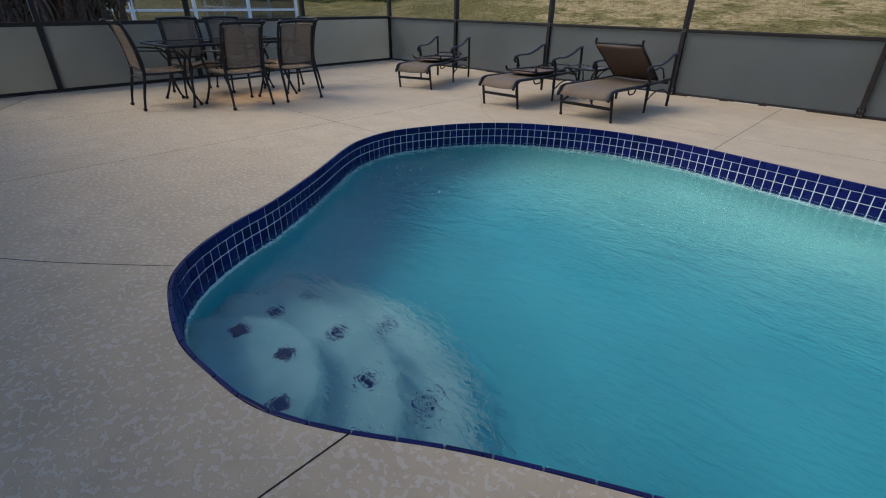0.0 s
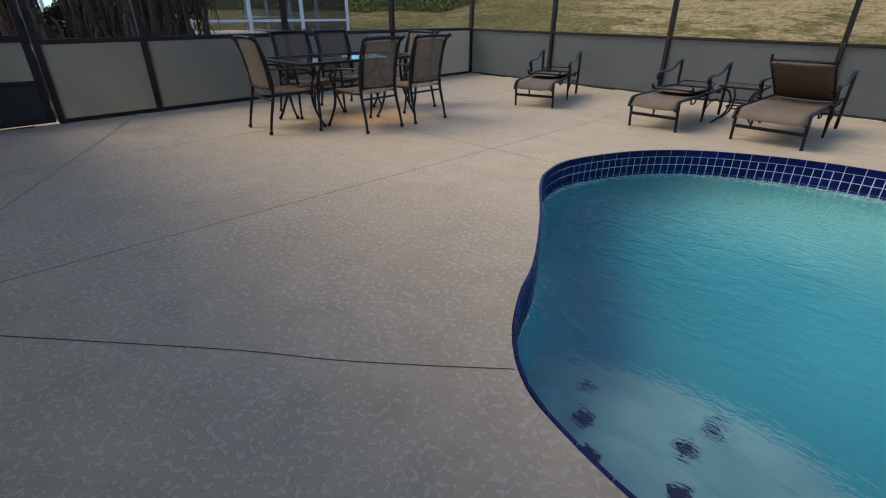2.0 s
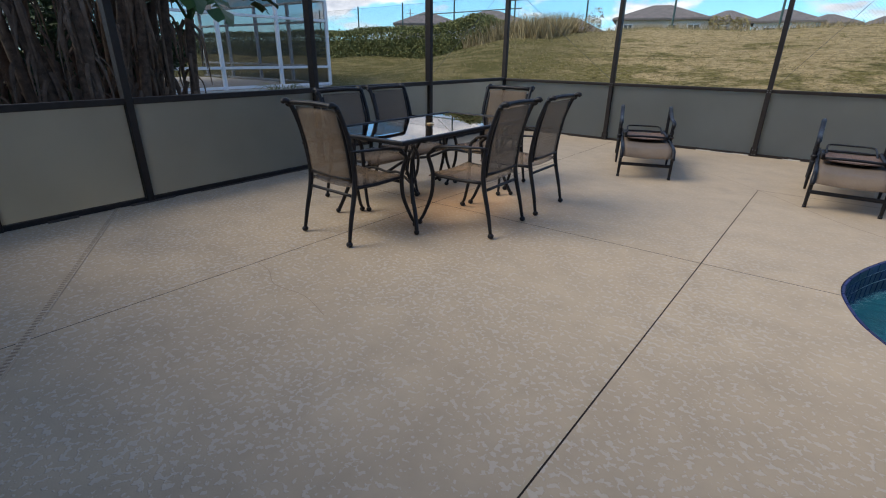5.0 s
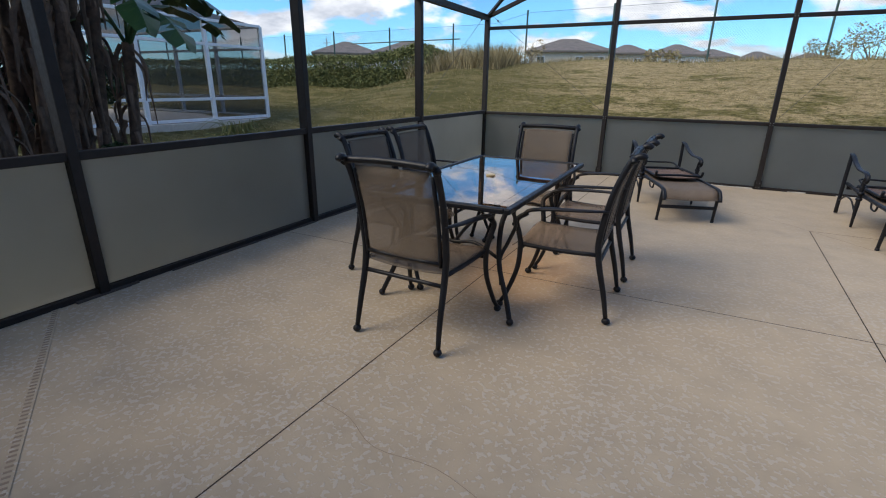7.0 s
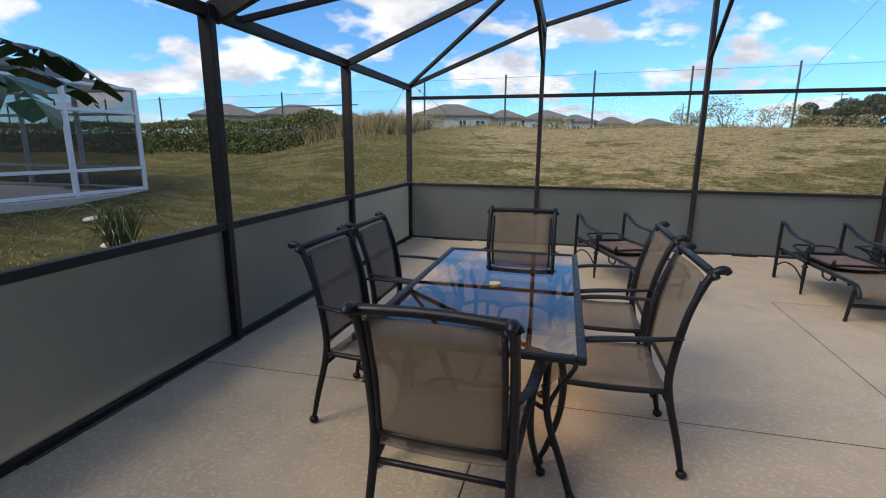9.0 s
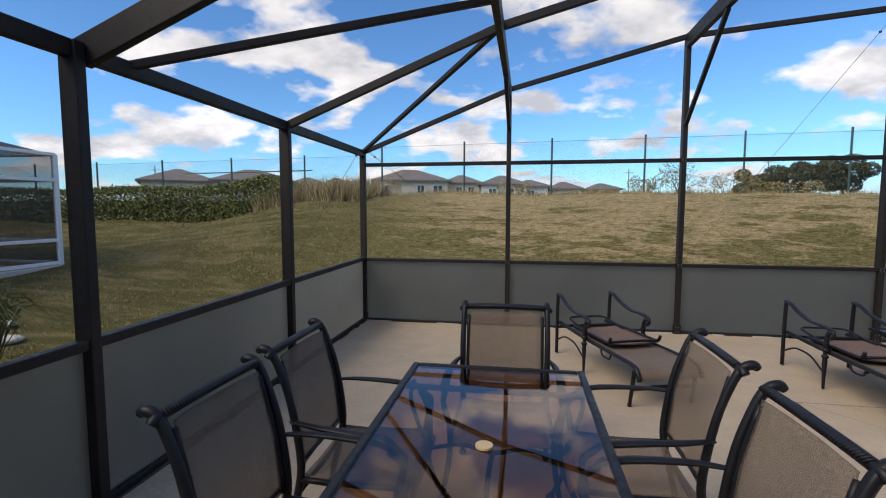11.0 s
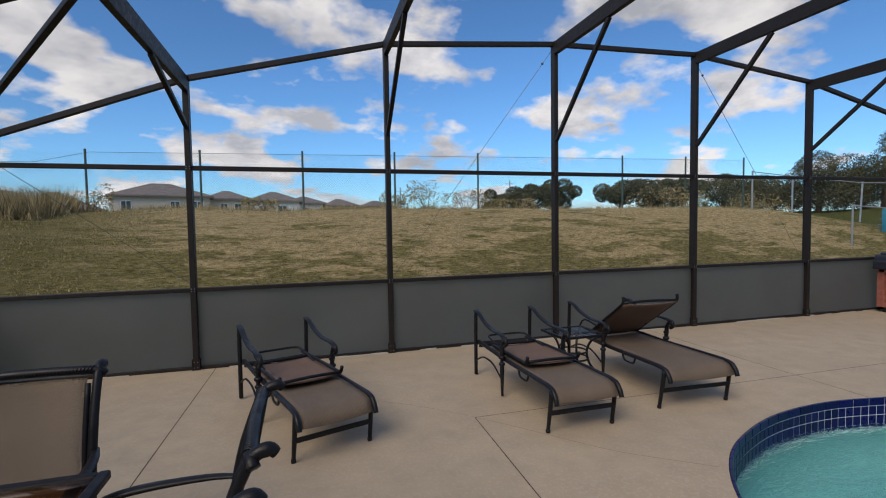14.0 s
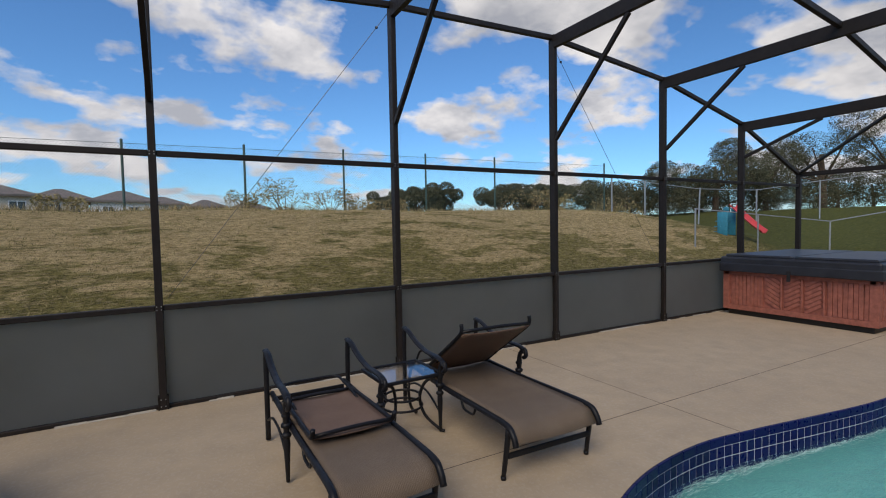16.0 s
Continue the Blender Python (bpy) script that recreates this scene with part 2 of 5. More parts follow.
def ground_material():
    k = Mat("dry_grass_ground", 0.95, spec=0.1)
    p = k.world_pos()
    sx = k.n.new("ShaderNodeSeparateXYZ")
    k.l.new(p, sx.inputs[0])
    stretched = k.scaled(0.55, 1.5, 1.0)
    patch = k.noise(1.5, 8, 0.66, stretched, 0.3)
    tuft = k.noise(7.0, 6, 0.7, k.scaled(0.7, 1.6, 1.0))
    big = k.noise(0.22, 4, 0.5)
    green = k.ramp(tuft, (0.34, (0.115, 0.103, 0.03)), (0.62, (0.35, 0.30, 0.105)))
    straw = k.ramp(tuft, (0.34, (0.36, 0.275, 0.115)), (0.62, (0.78, 0.60, 0.32)))
    high = k.ramp(k.math("MULTIPLY", sx.outputs["Z"], 0.4), (0.1, 0.375), (0.9, 0.645))
    f = k.math("ADD", patch, k.math("SUBTRACT", high, 0.5))
    hill = k.mix(k.ramp(k.math("ADD", f, k.math("MULTIPLY", k.math("SUBTRACT", big, 0.5), 0.55)), (0.465, 0.0), (0.54, 1.0)), green, straw)
    speck = k.noise(22.0, 4, 0.7, k.scaled(0.6, 1.7, 1.0))
    hill = k.mix(k.ramp(speck, (0.38, 0.75), (0.47, 0.0)), hill, (0.06, 0.056, 0.024))
    hill = k.mix(k.ramp(k.noise(13.0, 5, 0.7, k.scaled(0.5, 1.8, 1.0)), (0.53, 0.0), (0.60, 0.45)), hill, (0.62, 0.49, 0.29))
    lush = k.ramp(tuft, (0.3, (0.075, 0.092, 0.026)), (0.7, (0.17, 0.175, 0.055)))
    lf = k.math("MULTIPLY", k.math("SUBTRACT", k.math("ADD", k.math("MULTIPLY", sx.outputs["X"], -0.45), k.math("MULTIPLY", patch, 3.0)), 5.9), 0.8, True)
    rf = k.math("MULTIPLY", k.math("SUBTRACT", k.math("ADD", k.math("MULTIPLY", sx.outputs["X"], 0.5), k.math("MULTIPLY", patch, 2.0)), 6.4), 0.8, True)
    lawn_l = k.mix(k.ramp(patch, (0.46, 0.0), (0.62, 0.7)), (0.16, 0.14, 0.048), (0.42, 0.33, 0.16))
    col = k.mix(lf, hill, k.mix(0.25, lawn_l, lush))
    col = k.mix(rf, col, lush)
    k.set("Base Color", col)
    k.bump(k.math("ADD", k.math("ADD", tuft, patch), speck), 1.0, 0.16)
    return k.m


def leaf_material(name, a, b, rough=0.5):
    k = Mat(name, rough, spec=0.35)
    k.set("Base Color", k.mix(k.island(), a, b))
    return k.m


M_DECK = deck_material()
M_BED = plain("joint_shadow_soil", (0.07, 0.055, 0.045), 0.95)
M_CRACK = plain("hairline_crack", (0.30, 0.225, 0.16), 0.95)
M_BRONZE = metal_material("bronze_aluminium", (0.017, 0.0135, 0.0125), 0.5)
M_IRON = metal_material("dark_cast_aluminium", (0.0085, 0.009, 0.012), 0.42)
M_FROST = frosted_material()
M_SCREEN = screen_material("insect_screen", 0.85, (0.02, 0.02, 0.022))
M_TOPSCREEN = screen_material("roof_insect_screen", 0.74, (0.02, 0.025, 0.03))
M_KICK = plain("black_kick_plate", (0.012, 0.011, 0.011), 0.5)
M_SLING = sling_material("brown_sling", (0.165, 0.125, 0.092), (0.27, 0.215, 0.16), 0.78)
M_SLING_BACK = sling_material("brown_lounger_sling", (0.16, 0.095, 0.07), (0.25, 0.175, 0.13), 0.08)
M_SLING_SEAT = sling_material("brown_seat_sling", (0.15, 0.11, 0.08), (0.25, 0.195, 0.145), 0.12)
M_TILE = tile_material()
M_GROUT = plain("white_grout", (0.78, 0.80, 0.82), 0.8, vary=0.06)
M_WATER = water_material()
M_PLASTER = plaster_material()
M_STEP = step_material()
M_GROUND = ground_material()
M_FENCE = plain("green_fence_steel", (0.035, 0.075, 0.065), 0.55)
M_GALV = plain("galvanised_steel", (0.34, 0.36, 0.37), 0.45, 0.6)
M_WHITE = plain("white_aluminium", (0.74, 0.76, 0.78), 0.4, vary=0.05)
M_DARKSCREEN = screen_material("dark_screen", 0.55, (0.03, 0.035, 0.04))
M_ROOFSCREEN = screen_material("dense_roof_screen", 0.18, (0.045, 0.045, 0.055))
M_BARK = plain("fibrous_bark", (0.12, 0.08, 0.055), 0.9, vary=0.5, scale=14, bump=0.8)
M_DRYLEAF = plain("dry_leaf_sheath", (0.15, 0.10, 0.068), 0.85, vary=0.4, scale=10, bump=0.4)
M_LEAF = leaf_material("banana_leaf", (0.030, 0.075, 0.022), (0.065, 0.13, 0.035), 0.38)
M_BUSH = leaf_material("shrub_leaf", (0.022, 0.045, 0.014), (0.06, 0.10, 0.03))
M_HEDGE = leaf_material("hedge_leaf", (0.09, 0.11, 0.032), (0.20, 0.205, 0.07), 0.75)
M_TREE = leaf_material("tree_leaf", (0.055, 0.062, 0.036), (0.14, 0.138, 0.08), 0.9)
M_STRAW = leaf_material("straw_blade", (0.14, 0.115, 0.05), (0.42, 0.34, 0.18), 0.8)
M_TUFT = leaf_material("grass_blade", (0.14, 0.13, 0.045), (0.42, 0.34, 0.16), 0.8)
M_ROOF = plain("asphalt_shingle", (0.155, 0.135, 0.125), 0.9, vary=0.25, scale=1.5, bump=0.4)
M_STUCCO = plain("beige_stucco", (0.56, 0.50, 0.41), 0.9, vary=0.08, scale=2.0, bump=0.3)
M_STUCCO_W = plain("white_stucco", (0.72, 0.72, 0.70), 0.9, vary=0.06, scale=2.0, bump=0.3)
M_PANE = plain("dark_window_glass", (0.03, 0.04, 0.05), 0.08)
M_CEDAR = plain("red_stained_cedar", (0.34, 0.115, 0.082), 0.7, vary=0.28, scale=16, bump=0.4)
M_VINYL = plain("black_vinyl_cover", (0.022, 0.024, 0.032), 0.42, vary=0.3, scale=4, bump=0.15)
M_RED = plain("red_plastic", (0.55, 0.05, 0.05), 0.4)
M_BLUE = plain("teal_plastic", (0.03, 0.22, 0.32), 0.4)
M_WICKER = plain("pale_disc", (0.55, 0.42, 0.22), 0.6)
M_STONE = plain("pale_stone", (0.50, 0.46, 0.40), 0.9, bump=0.4)
M_WIRE = plain("steel_cable", (0.10, 0.10, 0.10), 0.4, 0.8)


def glass_material(name, c, rough=0.0):
    k = Mat(name, rough)
    k.set("Base Color", c)
    k.set("Transmission Weight", 1.0)
    k.set("IOR", 1.52)
    return k.m


M_GLASS = glass_material("smoked_glass", (0.40, 0.235, 0.15))
M_GLASS_P = glass_material("pebbled_glass", (0.75, 0.76, 0.78), 0.05)


# ---- mesh helpers ----
def link(name, bm, mat, parent=None, label="", smooth=False):
    me = bpy.data.meshes.new(name)
    bm.normal_update()
    bm.to_mesh(me)
    bm.free()
    me.materials.append(mat)
    if smooth:
        for p in me.polygons:
            p.use_smooth = True
    ob = new(name, me)
    if parent is not None:
        ob.parent = parent
    if label:
        ob["label"] = label
    return ob


def part(name, bm, mat, parent, label="", smooth=False):
    return link(name, bm, mat, parent, label, smooth)


def empty(name, label, category, group="", kind=""):
    return tagged(new(name), label, category, group, kind)


def box(bm, c, s, bevel=0.0, rot=None):
    m = Matrix.Translation(c) @ (rot or Matrix.Identity(4)) @ Matrix.Diagonal((*s, 1))
    r = bmesh.ops.create_cube(bm, size=1.0, matrix=m)
    if bevel:
        es = list({e for v in r["verts"] for e in v.link_edges})
        bmesh.ops.bevel(bm, geom=es, offset=bevel, segments=2, affect="EDGES", profile=0.5)
    return bm


def beam(bm, a, b, w, h, bevel=0.004):
    """A rectangular bar from a to b, w wide level and h deep."""
    a, b = Vector(a), Vector(b)
    t = (b - a).normalized()
    ref = Vector((0, 0, 1)) if abs(t.z) < 0.95 else Vector((0, 1, 0))
    side = t.cross(ref).normalized()
    up = side.cross(t)
    rot = Matrix((side, t, up)).transposed().to_4x4()
    return box(bm, (a + b) / 2, (w, (b - a).length, h), bevel, rot)


def smooth_path(pts, steps=5, closed=False):
    """Catmull-Rom through pts."""
    p = [Vector(v) for v in pts]
    n = len(p)
    out = []
    for i in range(n if closed else n - 1):
        a = p[(i - 1) % n] if closed or i else p[0] * 2 - p[1]
        b, c = p[i], p[(i + 1) % n]
        e = p[(i + 2) % n] if closed or i + 2 < n else p[-1] * 2 - p[-2]
        for k in range(steps):
            t = k / steps
            out.append(0.5 * ((2 * b) + (c - a) * t + (2 * a - 5 * b + 4 * c - e) * t * t + (3 * b - a - 3 * c + e) * t ** 3))
    if not closed:
        out.append(p[-1])
    return out


def tube(bm, pts, r, n=8, steps=5, flat=1.0, radii=None, closed=False):
    """A round or flattened bar swept along a smoothed path."""
    path = smooth_path(pts, steps, closed) if steps > 1 else [Vector(v) for v in pts]
    rings = []
    last = None
    for i, q in enumerate(path):
        nxt = path[(i + 1) % len(path)] if closed or i + 1 < len(path) else q
        prv = path[i - 1] if closed or i else q
        t = (nxt - prv).normalized()
        if last is None:
            ref = Vector((0, 0, 1)) if abs(t.z) < 0.8 else Vector((1, 0, 0))
            last = t.cross(ref).normalized()
        side = (last - t * last.dot(t)).normalized()
        last = side
        up = side.cross(t)
        f = i / max(1, len(path) - 1)
        rad = r if radii is None else r * np.interp(f, np.linspace(0, 1, len(radii)), radii)
        rings.append([bm.verts.new(q + side * math.cos(k * 2 * math.pi / n) * rad + up * math.sin(k * 2 * math.pi / n) * rad * flat) for k in range(n)])
    m = len(rings)
    for i in range(m if closed else m - 1):
        a, b = rings[i], rings[(i + 1) % m]
        for k in range(n):
            bm.faces.new((a[k], a[(k + 1) % n], b[(k + 1) % n], b[k]))
    if not closed:
        bm.faces.new(rings[0][::-1])
        bm.faces.new(rings[-1])
    return bm


def sheet(bm, rows, thick=0.006):
    """A thin padded panel through a grid of points, given thickness."""
    vs = [[bm.verts.new(p) for p in row] for row in rows]
    faces = []
    for a, b in zip(vs, vs[1:]):
        for i in range(len(a) - 1):
            faces.append(bm.faces.new((a[i], a[i + 1], b[i + 1], b[i])))
    bmesh.ops.recalc_face_normals(bm, faces=faces)
    bmesh.ops.solidify(bm, geom=faces, thickness=thick)
    return bm


def disc(bm, c, r, h, n=32, r2=None):
    bmesh.ops.create_cone(bm, cap_ends=True, segments=n, radius1=r, radius2=r if r2 is None else r2, depth=h, matrix=Matrix.Translation(c))
    return bm


def ball(bm, c, r, sub=2, s=(1, 1, 1)):
    bmesh.ops.create_icosphere(bm, subdivisions=sub, radius=r, matrix=Matrix.Translation(c) @ Matrix.Diagonal((*s, 1)))
    return bm


# ---- plan ----
LEFT, FAR, RIGHT, BACK = -9.83, 8.28, 5.19, -1.4
RAIL, MID, EAVE = 0.902, 2.20, 2.40
POST_X = [-9.83, -7.805, -5.645, -3.41, -1.15, 1.06, 3.19, 5.19]
ROOF_Z = [2.40, 3.18, 3.73, 3.92, 3.97, 3.73, 3.25, 2.45]
SIDE_Y = [8.28, 6.05, 3.90, 1.89, 0.80, -0.18, -1.4]
POOL = smooth_path([(-0.95, 1.50, 0), (-1.42, 1.26, 0), (-1.78, 1.03, 0), (-2.06, 0.90, 0), (-2.36, 0.86, 0), (-2.64, 0.86, 0), (-2.99, 0.95, 0), (-3.20, 1.05, 0),
                    (-3.40, 1.25, 0), (-3.58, 1.55, 0), (-3.73, 1.89, 0), (-4.06, 2.44, 0), (-4.45, 3.02, 0), (-4.61, 3.38, 0), (-4.64, 3.85, 0),
                    (-4.38, 4.52, 0), (-4.00, 4.97, 0), (-3.56, 5.24, 0), (-3.02, 5.43, 0), (-2.40, 5.49, 0), (-1.83, 5.42, 0), (-1.20, 5.31, 0),
                    (-0.50, 5.20, 0), (0.15, 5.16, 0), (0.85, 5.08, 0), (1.6, 4.95, 0), (2.2, 4.5, 0), (2.4, 3.7, 0), (2.1, 2.8, 0), (1.2, 2.25, 0), (0.3, 1.98, 0), (-0.4, 1.76, 0)], 6, True)
WATER_Z = -0.222


def even(path, step):
    """Evenly spaced points with their tangents round a closed path."""
    p = path + [path[0]]
    run = [0.0]
    for a, b in zip(p, p[1:]):
        run.append(run[-1] + (b - a).length)
    n = round(run[-1] / step)
    out = []
    for i in range(n):
        s = run[-1] * i / n
        k = max(j for j in range(len(run) - 1) if run[j] <= s)
        f = (s - run[k]) / (run[k + 1] - run[k])
        out.append((p[k].lerp(p[k + 1], f), (p[k + 1] - p[k]).normalized()))
    return out


# ---- floor: deck slabs with sawn joints ----
from mathutils import geometry

outer = [Vector((LEFT - 0.12, BACK, 0)), Vector((RIGHT + 0.12, BACK, 0)), Vector((RIGHT + 0.12, FAR + 0.12, 0)), Vector((LEFT - 0.12, FAR + 0.12, 0))]


def ring_fill(bm, z, hole):
    flat = [(v.x, v.y, z) for v in outer + hole]
    vs = [bm.verts.new(v) for v in flat]
    for tri in geometry.tessellate_polygon([outer, hole]):
        try:
            bm.faces.new([vs[i] for i in tri])
        except ValueError:
            pass
    bmesh.ops.recalc_face_normals(bm, faces=bm.faces[:])
    if bm.faces[0].normal.z < 0:
        bmesh.ops.reverse_faces(bm, faces=bm.faces[:])


JOINTS = [((-7.79, -1.4), (-7.61, 8.4)), ((-5.53, -1.4), (-5.345, 6.10)), ((-9.95, 3.50), (-4.63, 3.61)), ((-5.345, 6.10), (5.3, 6.09)), ((-1.97, 5.45), (-1.95, 8.4)), ((-1.75, -1.4), (-1.745, 1.06))]
bm = bmesh.new()
ring_fill(bm, 0.0, POOL)
G = 0.0035
for a, b in JOINTS:
    a, b = Vector((*a, 0)), Vector((*b, 0))
    run = (b - a).normalized()
    across = Vector((run.y, -run.x, 0))

    def inside(f):
        q = f.calc_center_median() - a
        return abs(q.dot(across)) < G

    for s in (-G, G):
        bmesh.ops.bisect_plane(bm, geom=bm.verts[:] + bm.edges[:] + bm.faces[:], plane_co=a + across * s, plane_no=across)
    for end in (a, b):
        strip = [f for f in bm.faces if inside(f)]
        geom = strip + list({e for f in strip for e in f.edges}) + list({q for f in strip for q in f.verts})
        bmesh.ops.bisect_plane(bm, geom=geom, plane_co=end, plane_no=run)
    dead = [f for f in bm.faces if inside(f) and 0 < (f.calc_center_median() - a).dot(run) < (b - a).length]
    bmesh.ops.delete(bm, geom=dead, context="FACES")
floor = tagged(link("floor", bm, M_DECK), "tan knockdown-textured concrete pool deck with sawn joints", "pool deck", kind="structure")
bm = bmesh.new()
ring_fill(bm, -0.012, POOL)
part("joint_bed", bm, M_BED, floor, "dark bottom of the sawn joints")
bm = bmesh.new()
tube(bm, [(-3.26, 1.08, 0.001), (-3.50, 0.87, 0.001), (-3.80, 0.62, 0.001), (-4.12, 0.385, 0.001), (-4.60, -0.01, 0.001), (-5.02, -0.36, 0.001), (-5.52, -0.80, 0.001)], 0.003, 4, 4, 0.3)
part("crack", bm, M_BED, floor)
for pts, r in (([(-7.73, 1.72, 0.001), (-7.55, 1.69, 0.001), (-7.36, 1.60, 0.001), (-7.10, 1.62, 0.001), (-6.84, 1.55, 0.001)], 0.0016),
               ([(-5.35, 6.11, 0.001), (-5.72, 6.47, 0.001), (-6.22, 6.85, 0.001), (-6.6, 7.3, 0.001)], 0.0018),
               ([(-4.15, 4.90, 0.001), (-4.42, 5.10, 0.001), (-4.68, 5.32, 0.001), (-5.08, 5.80, 0.001), (-5.34, 6.09, 0.001)], 0.003)):
    bm = bmesh.new()
    tube(bm, pts, r, 4, 4, 0.3)
    part("crack", bm, M_CRACK, floor)

# slotted strip drain crossing the deck
bm = bmesh.new()
DA, DB = Vector((-9.74, 1.62, 0.002)), Vector((-5.9, -0.56, 0.002))
beam(bm, DA, DB, 0.045, 0.006, 0.001)
drain = tagged(link("strip_drain", bm, M_DECK), "narrow slotted drain strip set flush in the deck", "drain", kind="structure")
bm = bmesh.new()
run = (DB - DA).normalized()
for i in range(int((DB - DA).length / 0.03)):
    q = DA + run * (0.02 + i * 0.03) + Vector((0, 0, 0.0035))
    box(bm, q, (0.012, 0.026, 0.001), 0, Matrix.Rotation(math.atan2(run.y, run.x), 4, "Z"))
tagged(part("slots", bm, M_CRACK, drain, "dark drain slots"), kind="stuff")

# ---- pool ----
pool = empty("pool", "kidney-shaped swimming pool with blue waterline tiles", "swimming pool", kind="structure")


def wall_band(z0, z1, inset, mat, name, label=""):
    bm = bmesh.new()
    ps = even(POOL, 0.152)
    rows = []
    for z in (z0, z1):
        rows.append([bm.verts.new((p.x - t.y * inset, p.y + t.x * inset, z)) for p, t in ps])
    n = len(ps)
    for i in range(n):
        bm.faces.new((rows[0][i], rows[0][(i + 1) % n], rows[1][(i + 1) % n], rows[1][i]))
    return part(name, bm, mat, pool, label, True)


area = sum(a.x * b.y - b.x * a.y for a, b in zip(POOL, POOL[1:] + POOL[:1]))
INW = 1.0 if area > 0 else -1.0
wall_band(-0.002, -0.36, 0.0140 * INW, M_GROUT, "grout_band", "white grout behind the tiles")
bm = bmesh.new()
ps = even(POOL, 0.08)
prof = [(-0.36, 0.012), (-0.62, 0.016), (-0.80, 0.06), (-0.92, 0.18), (-0.985, 0.34)]
rows = [[bm.verts.new((p.x - t.y * d * INW, p.y + t.x * d * INW, z)) for p, t in ps] for z, d in prof]
for a, b in zip(rows, rows[1:]):
    for i in range(len(ps)):
        bm.faces.new((a[i], a[(i + 1) % len(ps)], b[(i + 1) % len(ps)], b[i]))
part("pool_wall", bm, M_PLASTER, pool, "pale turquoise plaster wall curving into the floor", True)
bm = bmesh.new()
vs = [bm.verts.new((v.x, v.y, -0.98)) for v in POOL]
for tri in geometry.tessellate_polygon([POOL]):
    bm.faces.new([vs[i] for i in tri])
bmesh.ops.recalc_face_normals(bm, faces=bm.faces[:])
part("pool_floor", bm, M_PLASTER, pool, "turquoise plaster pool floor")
STEP_C = Vector((-2.71, 0.88))
for r, z in ((0.58, -0.42), (0.95, -0.62), (1.31, -0.82)):
    bm = bmesh.new()
    prof = [(0.0, z), (r - 0.05, z), (r - 0.015, z - 0.012), (r, z - 0.05), (r, -0.979)]
    n = 72
    rings = [[bm.verts.new((STEP_C.x + q * math.cos(2 * math.pi * k / n), STEP_C.y + q * math.sin(2 * math.pi * k / n), h)) for k in range(n)] for q, h in prof[1:]]
    bm.faces.new(rings[0])
    for a, b in zip(rings, rings[1:]):
        for k in range(n):
            bm.faces.new((a[k], b[k], b[(k + 1) % n], a[(k + 1) % n]))
    bmesh.ops.recalc_face_normals(bm, faces=bm.faces[:])
    part("pool_step", bm, M_STEP, pool, "rounded pale plaster entry step", True)
bm = bmesh.new()
box(bm, (0, 0, 0), (0.085, 0.085, 0.008), 0.002)
step_tile = part("step_tile", bm, M_TILE, pool)
STEP_TILES = [(0.42, 32, 0), (0.42, 79, 0), (0.42, 127, 0), (0.77, 59, 1), (0.77, 90, 1), (0.74, 124, 1), (0.77, 30, 1), (1.08, 53, 2), (1.10, 88, 2), (1.06, 121, 2), (1.12, 30, 2)]
for i, (r, a, k) in enumerate(STEP_TILES):
    o = step_tile if i == 0 else step_tile.copy()
    if i:
        scene.collection.objects.link(o)
    o.matrix_basis = pose(STEP_C.x + r * math.cos(radians(a)), STEP_C.y + r * math.sin(radians(a)), (-0.416, -0.616, -0.816)[k], 0, 0, a + 45)
bm = bmesh.new()
vs = [bm.verts.new((v.x, v.y, WATER_Z)) for v in POOL]
for tri in geometry.tessellate_polygon([POOL]):
    bm.faces.new([vs[i] for i in tri])
bmesh.ops.recalc_face_normals(bm, faces=bm.faces[:])
if bm.faces[:][0].normal.z < 0:
    bmesh.ops.reverse_faces(bm, faces=bm.faces[:])
water = tagged(link("water", bm, M_WATER), "clear turquoise pool water with light ripples", "water", kind="structure")
water.visible_shadow = False
# return fitting on the far wall
bm = bmesh.new()
box(bm, (-4.24, 4.74, WATER_Z + 0.01), (0.03, 0.08, 0.03), 0.008, Matrix.Rotation(radians(-35), 4, "Z"))
part("return_fitting", bm, M_GROUT, pool, "small pale water inlet fitting")

# ---- lawn and berm ----


def smoothstep(a, b, v):
    t = min(1.0, max(0.0, (v - a) / (b - a)))
    return t * t * (3 - 2 * t)


def land(x, y):
    """Height of the ground outside the enclosure."""
    out = smoothstep(0.0, 2.0, max(LEFT - x, x - RIGHT, y - FAR))
    berm = 2.17 * smoothstep(9.2, 17.6, y) ** 0.85
    left = 1.0 - 0.40 * smoothstep(-13.5, -19.0, x)
    right = 1.0 - 0.62 * smoothstep(8.5, 22.0, x)
    berm *= left * right
    beyond = smoothstep(19.6, 34.0, y)
    berm = berm * (1 - beyond) + 0.6 * beyond
    side = 2.3 * smoothstep(7.5, 30.0, x)
    lump = noise.noise((x * 0.35, y * 0.35, 0.0)) * 0.10 + noise.noise((x * 1.1, y * 1.1, 5.0)) * 0.035
    far = smoothstep(60.0, 120.0, math.hypot(x, y))
    return -0.10 + out * (max(berm, side) * (1 - far) + 0.35 * smoothstep(-10, -20, x) * (1 - smoothstep(9, 16, y)) + lump)


